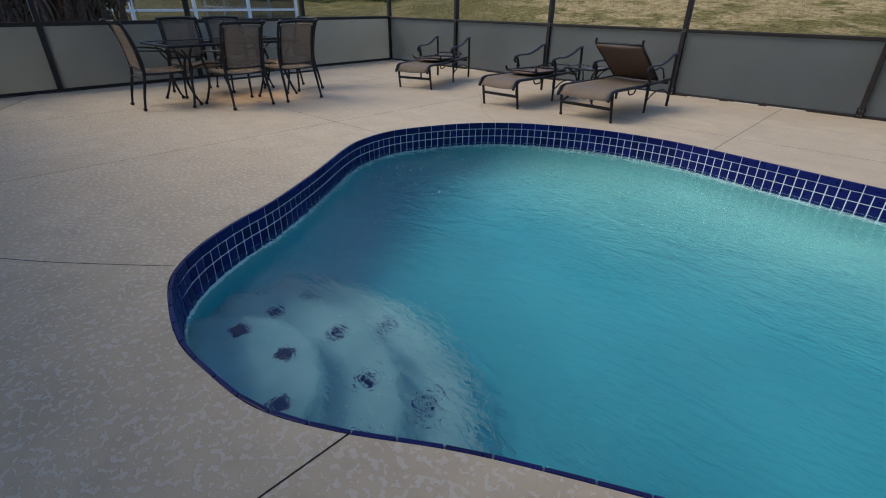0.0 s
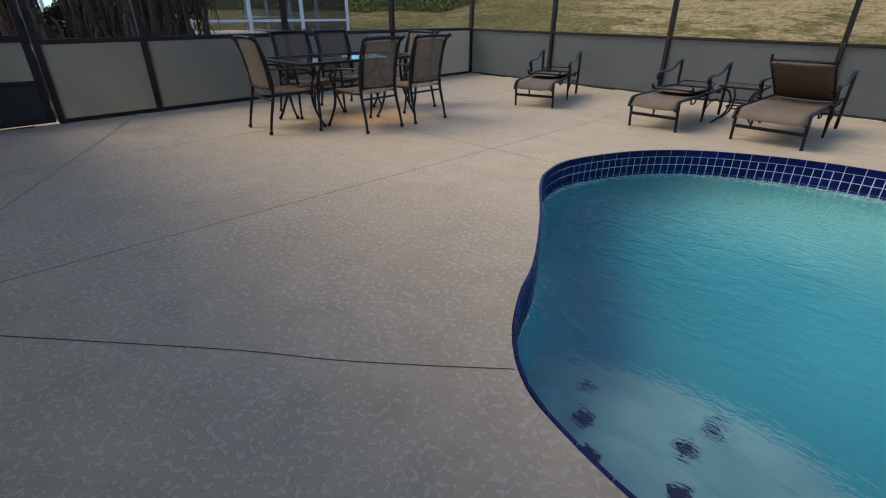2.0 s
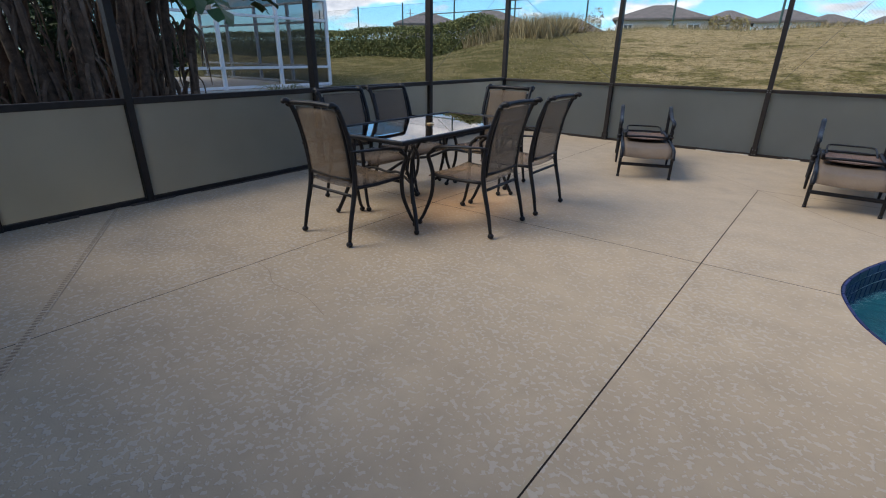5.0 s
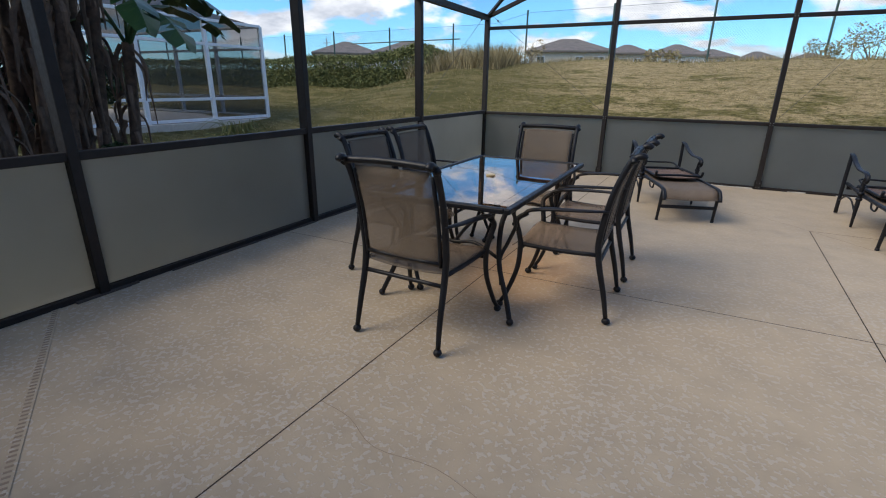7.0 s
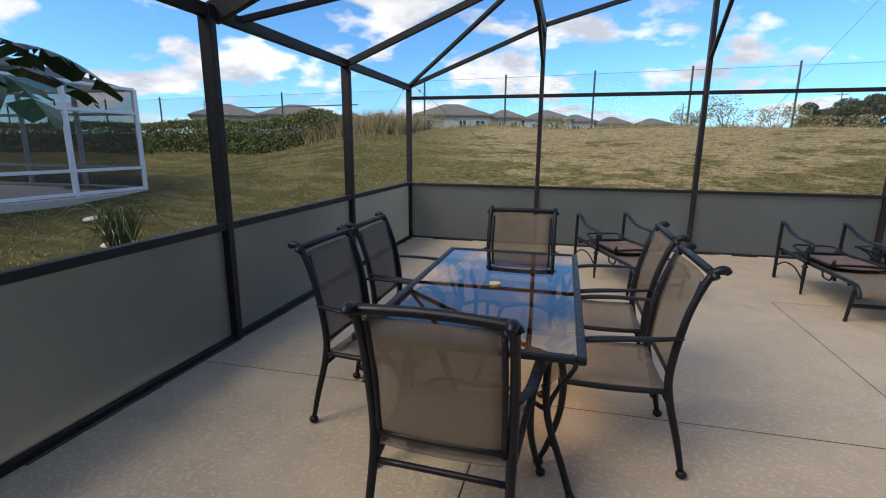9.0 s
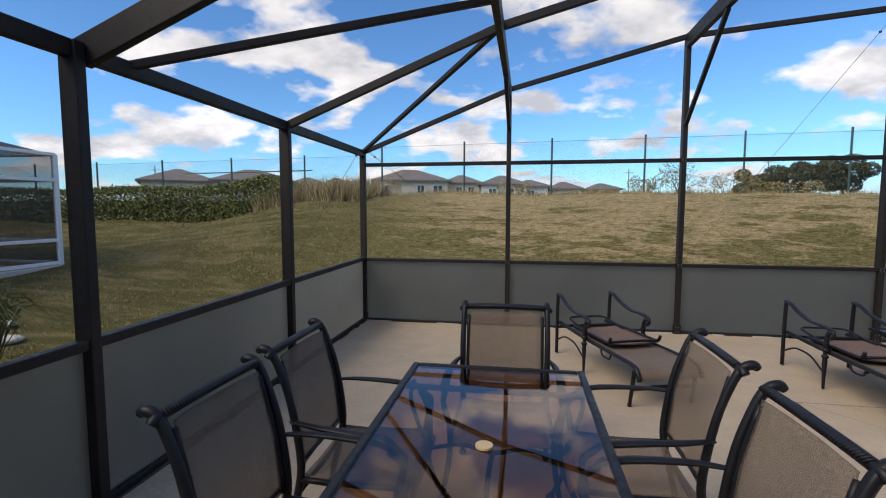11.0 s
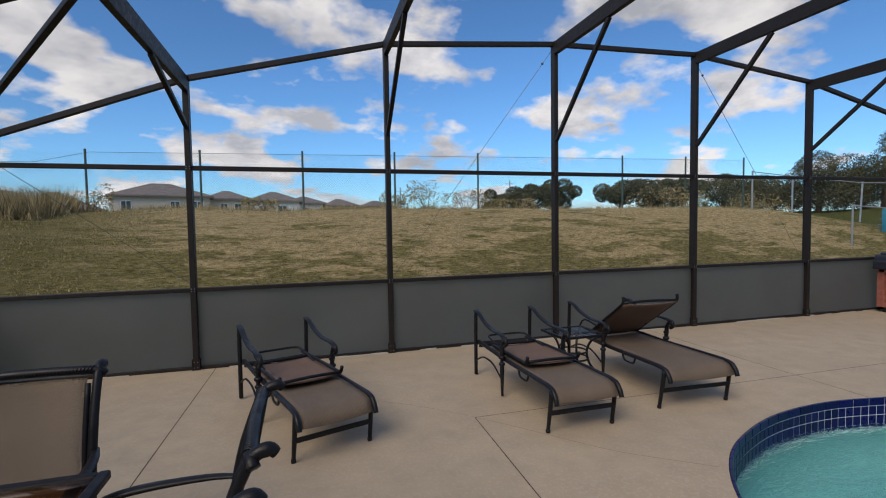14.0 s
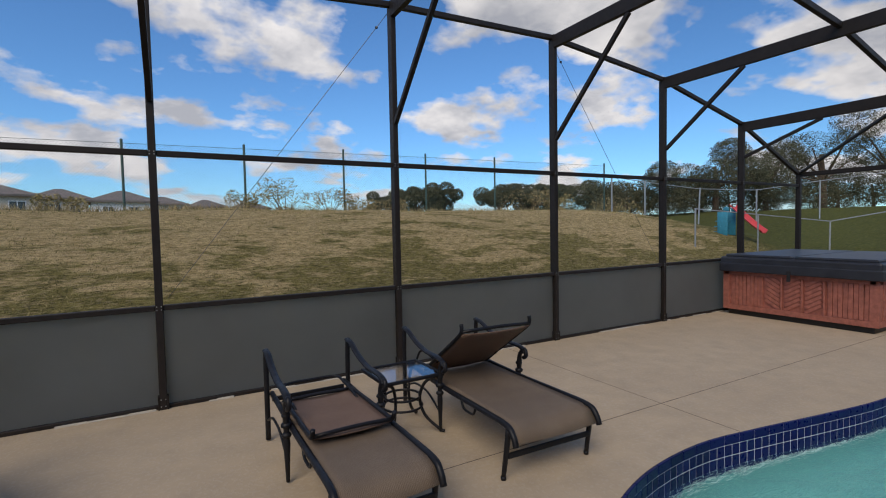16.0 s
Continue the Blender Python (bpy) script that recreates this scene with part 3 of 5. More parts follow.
xs = sorted(set([round(v, 3) for v in np.concatenate([np.linspace(-34, 34, 137), np.linspace(-2200, -40, 14), np.linspace(40, 2200, 14)])]))
ys = sorted(set([round(v, 3) for v in np.concatenate([np.linspace(-20, 36, 141), np.linspace(-2200, -26, 10), np.linspace(40, 2400, 16)])]))
bm = bmesh.new()
grid = [[bm.verts.new((x, y, land(x, y))) for y in ys] for x in xs]
for i in range(len(xs) - 1):
    for j in range(len(ys) - 1):
        cx, cy = (xs[i] + xs[i + 1]) / 2, (ys[j] + ys[j + 1]) / 2
        if LEFT + 0.3 < cx < RIGHT - 0.3 and BACK < cy < FAR - 0.3:
            continue
        bm.faces.new((grid[i][j], grid[i + 1][j], grid[i + 1][j + 1], grid[i][j + 1]))
tagged(link("ground", bm, M_GROUND, smooth=True), "lawn rising to a dry straw-coloured grass berm", "ground", kind="structure")


def tufts(count, x0, x1, y0, y1, hmin, hmax, seed, blades=4, spread=0.05, width=0.012):
    rng = random.Random(seed)
    verts, faces = [], []
    for _ in range(count):
        x, y = rng.uniform(x0, x1), rng.uniform(y0, y1)
        if noise.noise((x * 0.5, y * 0.9, 3.0)) + rng.uniform(-0.5, 0.5) < -0.1:
            continue
        z = land(x, y) - 0.01
        for _ in range(blades):
            a, h = rng.uniform(0, 6.283), rng.uniform(hmin, hmax)
            bx, by = x + rng.uniform(-spread, spread), y + rng.uniform(-spread, spread)
            dx, dy = math.cos(a) * width, math.sin(a) * width
            lx, ly = rng.uniform(-0.6, 0.6) * h, rng.uniform(-0.6, 0.6) * h
            k = len(verts)
            verts += [(bx - dx, by - dy, z), (bx + dx, by + dy, z), (bx + lx, by + ly, z + h)]
            faces.append((k, k + 1, k + 2))
    return verts, faces


def stuff(name, data, mat, label, category):
    me = bpy.data.meshes.new(name)
    me.from_pydata(data[0], [], data[1])
    me.materials.append(mat)
    return tagged(new(name, me), label, category, kind="stuff")


stuff("grass", tufts(15000, -14, 12, 9.2, 18.5, 0.015, 0.05, 3), M_TUFT, "short dry grass tufts on the berm", "grass")
stuff("lawn_grass", tufts(16000, -24, -10.2, 2, 17, 0.02, 0.06, 5), M_TUFT, "short green lawn grass", "grass")
stuff("tall_grass", tufts(2600, -15, 14, 17.6, 19.6, 0.06, 0.24, 8, 5, 0.08, 0.010), M_STRAW, "tall dry grass along the crest of the berm", "grass")
stuff("hedge_grass", tufts(1500, -16.2, -12.6, 15.9, 18.4, 0.25, 0.85, 18, 6, 0.10, 0.012), M_STRAW, "tall dry grass at the end of the hedge", "grass")


# ---- screen enclosure ----
cage = empty("screen_enclosure", "bronze aluminium pool screen enclosure with frosted kick panels", "screen enclosure", kind="structure")


def bar(name, a, b, w, h, mat=None, bevel=0.006, label=""):
    bm = bmesh.new()
    beam(bm, a, b, w, h, bevel)
    return part(name, bm, mat or M_BRONZE, cage, label)


def pane(name, a, b, z0, z1, mat, thick=0.006):
    """An upright flat panel from a to b on plan."""
    bm = bmesh.new()
    a, b = Vector((*a, (z0 + z1) / 2)), Vector((*b, (z0 + z1) / 2))
    beam(bm, a, b, thick, z1 - z0, 0)
    return part(name, bm, mat, cage)


def flat_screen(pts):
    bm = bmesh.new()
    bm.faces.new([bm.verts.new(p) for p in pts])
    return part("screen", bm, M_SCREEN, cage)


for x, top in zip(POST_X, ROOF_Z):
    corner = x in (LEFT, RIGHT)
    w = 0.075 if corner else 0.058
    bar("post", (x, FAR, 0), (x, FAR, top), w, 0.075 if corner else 0.10)
    bm = bmesh.new()
    for s in (-1, 1):
        box(bm, (x + s * (w / 2 + 0.006), FAR - 0.02, 0.06), (0.012, 0.07, 0.12), 0.003)
    part("post_foot_clip", bm, M_BRONZE, cage)
for x in POST_X[1:-1]:
    bm = bmesh.new()
    for z in (.03, .09, RAIL - .035, RAIL - .008, MID - .012, MID + .012):
        for s in (-1, 1):
            ball(bm, (x + s * .017, FAR - .051, z), .0055, 1, (1, .5, 1))
    part("screw_heads", bm, M_GALV, cage, "small zinc screw heads")
for i in range(7):
    (x0, x1), (z0, z1) = POST_X[i:i + 2], ROOF_Z[i:i + 2]
    bar("bottom_rail", (x0 + 0.04, FAR, 0.018), (x1 - 0.04, FAR, 0.018), 0.05, 0.036)
    bar("chair_rail", (x0 + 0.03, FAR - 0.012, RAIL - 0.022), (x1 - 0.03, FAR - 0.012, RAIL - 0.022), 0.05, 0.046)
    bar("mid_rail", (x0 + 0.03, FAR, MID), (x1 - 0.03, FAR, MID), 0.05, 0.05)
    bar("eave_beam", (x0, FAR, z0 - 0.03), (x1, FAR, z1 - 0.03), 0.055, 0.06)
    pane("kick_panel", (x0 + 0.03, FAR + 0.01), (x1 - 0.03, FAR + 0.01), 0.036, RAIL - 0.045, M_FROST)
    flat_screen([(x0, FAR + 0.02, RAIL), (x1, FAR + 0.02, RAIL), (x1, FAR + 0.02, z1), (x0, FAR + 0.02, z0)])

def left_x(y):
    """The left wall runs slightly out of square."""
    return LEFT + 0.012 * (FAR - y)


for y in SIDE_Y[1:-1]:
    bar("post", (left_x(y), y, 0), (left_x(y), y, EAVE), 0.10, 0.062)
for i, (y0, y1) in enumerate(zip(SIDE_Y, SIDE_Y[1:])):
    door = i == 4
    l0, l1 = left_x(y0), left_x(y1)
    bar("eave_beam", (l0, y0, EAVE - 0.04), (l1, y1, EAVE - 0.04), 0.06, 0.085)
    if not door:
        bar("bottom_rail", (l0, y0 - 0.03, 0.022), (l1, y1 + 0.03, 0.022), 0.06, 0.044)
        bar("chair_rail", (l0 + 0.012, y0 - 0.03, RAIL - 0.012), (l1 + 0.012, y1 + 0.03, RAIL - 0.012), 0.055, 0.055)
        pane("kick_panel", (l0 - 0.01, y0 - 0.03), (l1 - 0.01, y1 + 0.03), 0.044, RAIL - 0.04, M_FROST)
        flat_screen([(l0 - 0.02, y0, RAIL), (l1 - 0.02, y1, RAIL), (l1 - 0.02, y1, EAVE), (l0 - 0.02, y0, EAVE)])
# right side, seen past the hot tub
for y in (6.06, 3.96, 1.84, -0.4):
    bar("post", (RIGHT, y, 0), (RIGHT, y, 2.45), 0.10, 0.062)
bar("eave_beam", (RIGHT, FAR, 2.41), (RIGHT, BACK, 2.41), 0.06, 0.085)
bar("chair_rail", (RIGHT, FAR, RAIL), (RIGHT, BACK, RAIL), 0.055, 0.055)
pane("kick_panel", (RIGHT + 0.01, FAR), (RIGHT + 0.01, BACK), 0.03, RAIL - 0.04, M_FROST)
# roof: level beams along y on every far post, cross members along the arch
for x, z in list(zip(POST_X, ROOF_Z))[1:-1]:
    bar("roof_beam", (x, FAR - 0.03, z - 0.09), (x, BACK, z - 0.09), 0.058, 0.16)
    bar("knee_brace", (x, FAR - 0.05, 2.64), (x, 7.09, z - 0.17), 0.045, 0.05)
for y, deep in ((6.06, 0.07), (3.96, 0.15), (1.84, 0.07), (-0.4, 0.15)):
    for i in range(7):
        bar("purlin", (POST_X[i] if i else left_x(y), y, ROOF_Z[i] - 0.045), (POST_X[i + 1], y, ROOF_Z[i + 1] - 0.045), 0.05, deep)
bar("corner_brace", (LEFT, FAR, EAVE - 0.02), (POST_X[1], 6.0, ROOF_Z[1] - 0.07), 0.045, 0.045)
bar("corner_brace", (left_x(4.25), 4.25, EAVE - 0.02), (POST_X[1], 5.35, ROOF_Z[1] - 0.12), 0.045, 0.05)
bar("corner_brace", (RIGHT, FAR, 2.43), (POST_X[6], 6.0, ROOF_Z[6] - 0.07), 0.045, 0.045)
# insect screen between the roof beams
for i in range(7):
    (x0, x1), (z0, z1) = POST_X[i:i + 2], ROOF_Z[i:i + 2]
    bm = bmesh.new()
    bm.faces.new([bm.verts.new(p) for p in ((x0, FAR, z0 + .005), (x1, FAR, z1 + .005), (x1, BACK, z1 + .005), (x0, BACK, z0 + .005))])
    part("roof_screen", bm, M_TOPSCREEN, cage)
# bracing cables with small turnbuckles
for a, b in (((-3.44, FAR + 0.03, 3.81), (-5.58, FAR + 0.03, 0.95)), ((-1.11, FAR + 0.03, 3.84), (0.98, FAR + 0.03, 0.95)),
             ((LEFT + 0.05, FAR + 0.03, 2.40), (-7.85, FAR + 0.03, 0.95)), ((LEFT - 0.03, FAR - 0.05, 2.40), (LEFT - 0.03, 6.1, 0.95))):
    bm = bmesh.new()
    tube(bm, [a, b], 0.003, 5, 1)
    mid = Vector(a).lerp(Vector(b), 0.06)
    ball(bm, mid, 0.018, 1)
    part("cable", bm, M_WIRE, cage, "thin steel bracing cable")

rng = random.Random(77)
for a, b in (((LEFT + .03, FAR - .035), (RIGHT, FAR - .035)), ((left_x(BACK) + .042, BACK), (LEFT + .042, FAR - .03))):
    bm = bmesh.new()
    a, b = Vector((*a, 0)), Vector((*b, 0))
    t = (b - a).normalized()
    u, total = 0.0, (b - a).length
    while u < total - .1:
        ln = rng.uniform(.05, .35)
        if rng.random() < .55:
            beam(bm, a + t * u + Vector((0, 0, .005)), a + t * min(total, u + ln) + Vector((0, 0, .005)), rng.uniform(.012, .03), rng.uniform(.008, .02), .003)
        u += ln
    part("sealant", bm, M_STONE if a.x < b.x - 1 else M_BED, cage, "uneven sealant and grime along the base rail")

# screen door in the left wall
DX = left_x(0.2)
door = empty("door_1", "bronze screen door with a frosted panel and black kick plate", "door", kind="structure")


def dpart(name, c, s, mat, bevel=0.004, label=""):
    bm = bmesh.new()
    box(bm, c, s, bevel)
    return part(name, bm, mat, door, label)


for y in (-0.13, 0.71):
    dpart("stile", (DX, y, 1.05), (0.035, 0.07, 2.06), M_BRONZE)
for z, h in ((2.04, 0.08), (0.93, 0.07), (0.47, 0.05), (0.05, 0.06)):
    dpart("rail", (DX, 0.29, z), (0.034, 0.77, h), M_BRONZE)
dpart("kick_plate", (DX, 0.29, 0.26), (0.014, 0.77, 0.38), M_KICK, 0.002, "black kick plate")
dpart("frosted_panel", (DX, 0.29, 0.70), (0.008, 0.77, 0.40), M_FROST, 0, "frosted panel")
dpart("handle", (DX + 0.045, -0.08, 1.0), (0.05, 0.025, 0.14), M_IRON, 0.01, "dark handle")
bm = bmesh.new()
beam(bm, (DX, 0.75, 2.12), (DX, -0.17, 2.12), 0.06, 0.08)
part("header", bm, M_BRONZE, door)

# house wall and low eave closing the place behind the camera
bm = bmesh.new()
box(bm, (-1.9, BACK - 0.12, 1.4), (18.6, 0.2, 3.0), 0.01)
house_wall = tagged(link("wall_house", bm, M_STUCCO), "plain beige stucco house wall beside the deck", "wall", kind="structure")
bm = bmesh.new()
vs = [bm.verts.new(v) for v in ((-11.6, -0.45, 2.62), (7.8, -0.45, 2.62), (7.8, -12.0, 2.62), (-11.6, -12.0, 2.62), (-7.0, -6.2, 5.4), (3.2, -6.2, 5.4))]
for f in ((3, 2, 1, 0), (0, 1, 5, 4), (1, 2, 5), (2, 3, 4, 5), (3, 0, 4)):
    bm.faces.new([vs[i] for i in f])
part("house_roof", bm, M_ROOF, house_wall, "brown hipped shingle roof with a low eave")


# ---- dining set ----
def dining_chair():
    top = empty("dining_chair", "dark cast-aluminium patio chair with a brown woven sling", "chair", "chairs round the table")
    for s in (-1, 1):
        bm = bmesh.new()
        tube(bm, [(s * .262, -.315, .035), (s * .255, -.285, .18), (s * .250, -.235, .38), (s * .252, -.225, .52), (s * .256, -.262, .75), (s * .256, -.315, .91), (s * .255, -.352, .972), (s * .255, -.388, .985), (s * .255, -.405, .972)], .0165, 8, 4, radii=(.8, 1, 1.15, 1.1, 1, 1.1, 1.25, .9))
        part("back_post", bm, M_IRON, top, "", True)
        bm = bmesh.new()
        tube(bm, [(s * .300, .185, .625), (s * .302, .245, .575), (s * .280, .235, .49), (s * .268, .225, .41), (s * .272, .235, .26), (s * .300, .285, .10), (s * .315, .318, .035)], .0155, 8, 4, radii=(1, 1, 1.1, 1.1, 1, .9, .8))
        part("front_leg", bm, M_IRON, top, "", True)
        for q in ((s * .262, -.318), (s * .317, .322)):
            bm = bmesh.new()
            ball(bm, (q[0], q[1], .022), .022, 2, (1.05, 1.15, 1))
            part("foot", bm, M_IRON, top, "", True)
        bm = bmesh.new()
        tube(bm, [(s * .262, -.26, .675), (s * .292, -.14, .672), (s * .305, .05, .662), (s * .304, .17, .642), (s * .299, .215, .605)], .019, 8, 4, flat=.5, radii=(.7, 1, 1.25, 1.25, .9))
        part("armrest", bm, M_IRON, top, "", True)
        bm = bmesh.new()
        tube(bm, [(s * .252, -.225, .415), (s * .256, 0, .408), (s * .262, .24, .418)], .0135, 8, 3)
        part("seat_rail", bm, M_IRON, top, "", True)
        bm = bmesh.new()
        tube(bm, [(s * .226, -.232, .455), (s * .226, -.262, .70), (s * .226, -.318, .925)], .011, 6, 4)
        part("sling_rail", bm, M_IRON, top, "", True)
    bm = bmesh.new()
    tube(bm, [(-.275, -.352, .950), (-.25, -.345, .968), (-.12, -.34, .976), (0, -.338, .978), (.12, -.34, .976), (.25, -.345, .968), (.275, -.352, .950)], .0185, 8, 4)
    for i in range(40):
        x = -.24 + i * .0123
        tube(bm, [(x - .008, -.36, .975), (x, -.34, .9955 - abs(x) * .03), (x + .008, -.32, .975)], .0032, 5, 2)
    part("top_rail", bm, M_IRON, top, "rope-twist top rail", True)
    for y, z in ((-.235, .355), (.235, .375)):
        bm = bmesh.new()
        tube(bm, [(-.258, y, z), (0, y, z), (.258, y, z)], .012, 8, 2)
        part("stretcher", bm, M_IRON, top, "", True)
    bm = bmesh.new()
    tube(bm, [(-.22, -.238, .475), (0, -.238, .47), (.22, -.238, .475)], .010, 8, 2)
    part("back_bar", bm, M_IRON, top, "", True)
    bm = bmesh.new()
    sheet(bm, [[(x, y, .425 - .016 * (1 - (x / .25) ** 2) + (.012 if y > .2 else 0) - max(0, y - .24) * .9) for x in np.linspace(-.246, .246, 9)] for y in np.linspace(-.225, .285, 12)])
    part("seat", bm, M_SLING, top, "brown woven sling seat", True)
    bm = bmesh.new()
    sheet(bm, [[(x, np.interp(z, (.45, .70, .94), (-.232, -.262, -.325)) - .012 * (1 - (x / .22) ** 2), z) for x in np.linspace(-.222, .222, 9)] for z in np.linspace(.455, .945, 12)])
    part("backrest", bm, M_SLING, top, "brown woven sling back", True)
    return top


chair = dining_chair()
chair.matrix_basis = pose(-7.71, 2.61, 0, 0, 0, -1.5)
for x, y, a in ((-8.28, 3.29, -91), (-8.29, 3.94, -89), (-7.09, 3.325, 92), (-7.09, 4.06, 91), (-7.68, 4.46, 181)):
    copy_thing(chair, pose(x, y, 0, 0, 0, a))


def dining_table():
    top = empty("dining_table", "rectangular smoked-glass patio table on dark scrolled legs", "table")
    W, L, Z = .462, .885, .73
    bm = bmesh.new()
    box(bm, (0, 0, Z - .010), (2 * W - .05, 2 * L - .05, .008), .001)
    g = part("glass_top", bm, M_GLASS, top, "smoked glass panel")
    g.visible_shadow = False
    bm = bmesh.new()
    for s in (-1, 1):
        box(bm, (s * (W - .018), 0, Z - .014), (.036, 2 * L, .032), .008)
        box(bm, (0, s * (L - .018), Z - .0145), (2 * W - .07, .036, .031), .008)
    part("rim", bm, M_IRON, top)
    for s in (-1, 1):
        bm = bmesh.new()
        beam(bm, (-W + .03, s * (L - .29), Z - .034), (W - .03, s * (L - .29), Z - .034), .03, .022)
        part("cross_rail", bm, M_IRON, top)
    for sx in (-1, 1):
        for sy in (-1, 1):
            bm = bmesh.new()
            tube(bm, [(sx * (W - .10), sy * (L - .30), Z - .04), (sx * (W - .14), sy * (L - .27), .56), (sx * (W - .13), sy * (L - .24), .34), (sx * (W - .06), sy * (L - .20), .14), (sx * (W - .020), sy * (L - .165), .03)], .016, 8, 5)
            ball(bm, (sx * (W - .016), sy * (L - .16), .022), .022, 2)
            part("leg", bm, M_IRON, top, "", True)
            bm = bmesh.new()
            tube(bm, [(sx * (W - .04), sy * (L - .16), Z - .045), (sx * (W - .03), sy * (L - .20), .60), (sx * (W - .09), sy * (L - .26), .47), (sx * (W - .13), sy * (L - .25), .36), (sx * (W - .10), sy * (L - .21), .22)], .011, 8, 5)
            part("scroll", bm, M_IRON, top, "", True)
    for sy in (-1, 1):
        bm = bmesh.new()
        tube(bm, [(-W + .13, sy * (L - .25), .36), (-.15, sy * (L - .30), .42), (0, sy * (L - .32), .40), (.15, sy * (L - .30), .42), (W - .13, sy * (L - .25), .36)], .011, 8, 4)
        part("stretcher", bm, M_IRON, top, "", True)
    bm = bmesh.new()
    tube(bm, [(0, -L + .32, .40), (0, -.3, .46), (0, 0, .44), (0, .3, .46), (0, L - .32, .40)], .012, 8, 4)
    part("stretcher", bm, M_IRON, top, "", True)
    bm = bmesh.new()
    disc(bm, (0, 0, Z - .001), .032, .008, 24)
    part("umbrella_plug", bm, M_WICKER, top, "round tan umbrella-hole plug")
    return top


dining_table().matrix_basis = pose(-7.705, 3.505, 0, 0, 0, 0.6)


# ---- loungers ----
def sun_lounger(half, raised, label):
    top = empty("sun_lounger", label, "sun lounger", "loungers by the screen wall")
    for s in (-1, 1):
        x = s * half
        bm = bmesh.new()
        tube(bm, [(x, -.135, .245), (x, -.105, .305), (x, -.03, .345), (x, .25, .345), (x, .8, .335), (x, 1.50, .345)], .019, 8, 4)
        part("side_rail", bm, M_IRON, top, "", True)
        bm = bmesh.new()
        tube(bm, [(x, -.06, .335), (x * 1.01, -.035, .18), (x * 1.02, -.005, .012)], .017, 8, 3, radii=(1.1, 1, .85))
        disc(bm, (x * 1.02, -.005, .012), .017, .022, 12)
        part("foot_leg", bm, M_IRON, top, "", True)
        bm = bmesh.new()
        xo = x + s * .035
        tube(bm, [(xo, .80, .012), (xo, .80, .12), (xo, .80, .24), (xo, .80, .33), (xo, .795, .42), (xo, .78, .50), (xo, .72, .545), (xo, .70, .50), (xo, .735, .475)], .017, 8, 3, radii=(.7, .9, 1.25, 1.0, 1.3, 1, 1, 1, 1))
        for z, r in ((.30, .030), (.36, .033), (.42, .028)):
            ball(bm, (xo, .80, z), r, 2, (1, 1, .7))
        part("turned_leg", bm, M_IRON, top, "", True)
        bm = bmesh.new()
        tube(bm, [(xo, 1.50, .012), (xo, 1.50, .35), (xo, 1.49, .60), (xo, 1.475, .675)], .019, 8, 3)
        part("rear_leg", bm, M_IRON, top, "", True)
        bm = bmesh.new()
        tube(bm, [(xo, 1.50, .665), (xo, 1.40, .655), (xo, 1.25, .60), (xo, 1.05, .56), (xo, .86, .56), (xo, .76, .55), (xo, .715, .52)], .024, 8, 4, flat=.55)
        part("armrest", bm, M_IRON, top, "", True)
        bm = bmesh.new()
        tube(bm, [(xo, .82, .16), (xo, 1.0, .235), (xo, 1.15, .25), (xo, 1.3, .235), (xo, 1.48, .16)], .009, 6, 4)
        part("side_stretcher", bm, M_IRON, top, "", True)
        bm = bmesh.new()
        tube(bm, [(x, .33, .335), (x, .36, .28), (x, .43, .27), (x, .50, .28), (x, .53, .335)], .009, 6, 4)
        part("glide_loop", bm, M_IRON, top, "", True)
    for y, z in ((-.045, .16), (1.50, .30)):
        bm = bmesh.new()
        beam(bm, (-half, y, z), (half, y, z), .018, .035, .005)
        part("cross_bar", bm, M_IRON, top)
    bm = bmesh.new()
    ys_ = list(np.linspace(-.13, 1.30, 22))
    sheet(bm, [[(x, y, np.interp(y, (-.135, -.105, -.03, .25, .8), (.252, .312, .352, .350, .342)) - .014 * (1 - (x / half) ** 2)) for x in np.linspace(-half + .008, half - .008, 9)] for y in ys_])
    part("seat", bm, M_SLING_SEAT, top, "brown woven sling seat", True)
    a = radians(147 if raised else 178.5)
    ca, sa = math.cos(a), math.sin(a)
    y0, z0, ln, hw = 1.20, .362 if raised else .372, .76, half - .03

    def bk(x, u, off=0.0):
        return (x, y0 + u * ca + off * sa, z0 + u * sa - off * ca)

    bm = bmesh.new()
    sheet(bm, [[bk(x, u, -.014 * (1 - (x / hw) ** 2)) for x in np.linspace(-hw, hw, 9)] for u in np.linspace(0, ln, 12)])
    part("backrest", bm, M_SLING_BACK, top, "red-brown woven sling back", True)
    for s in (-1, 1):
        bm = bmesh.new()
        tube(bm, [bk(s * hw, 0, 0), bk(s * hw, .3, .004), bk(s * hw, ln - .06, .004), bk(s * hw, ln + .01, .02), bk(s * hw, ln + .035, .06)], .0145, 8, 4)
        part("back_rail", bm, M_IRON, top, "", True)
    for u, off in ((0.0, .0), (ln + .005, .012)):
        bm = bmesh.new()
        tube(bm, [bk(-hw, u, off), bk(0, u, off + .006), bk(hw, u, off)], .013, 8, 3)
        part("back_bar", bm, M_IRON, top, "", True)
    bm = bmesh.new()
    if raised:
        for s in (-1, 1):
            tube(bm, [bk(s * (hw - .02), .22, -.015), (s * (hw - .02), 1.30, .50), (s * (hw - .02), 1.42, .40), (s * (hw - .02), 1.44, .35)], .010, 6, 3)
    else:
        tube(bm, [(-hw + .03, .98, .37), (-hw + .03, 1.30, .40), (-hw + .06, 1.42, .415), (0, 1.44, .415), (hw - .06, 1.42, .415), (hw - .03, 1.30, .40), (hw - .03, .98, .37)], .010, 6, 4)
    part("support_bar", bm, M_IRON, top, "", True)
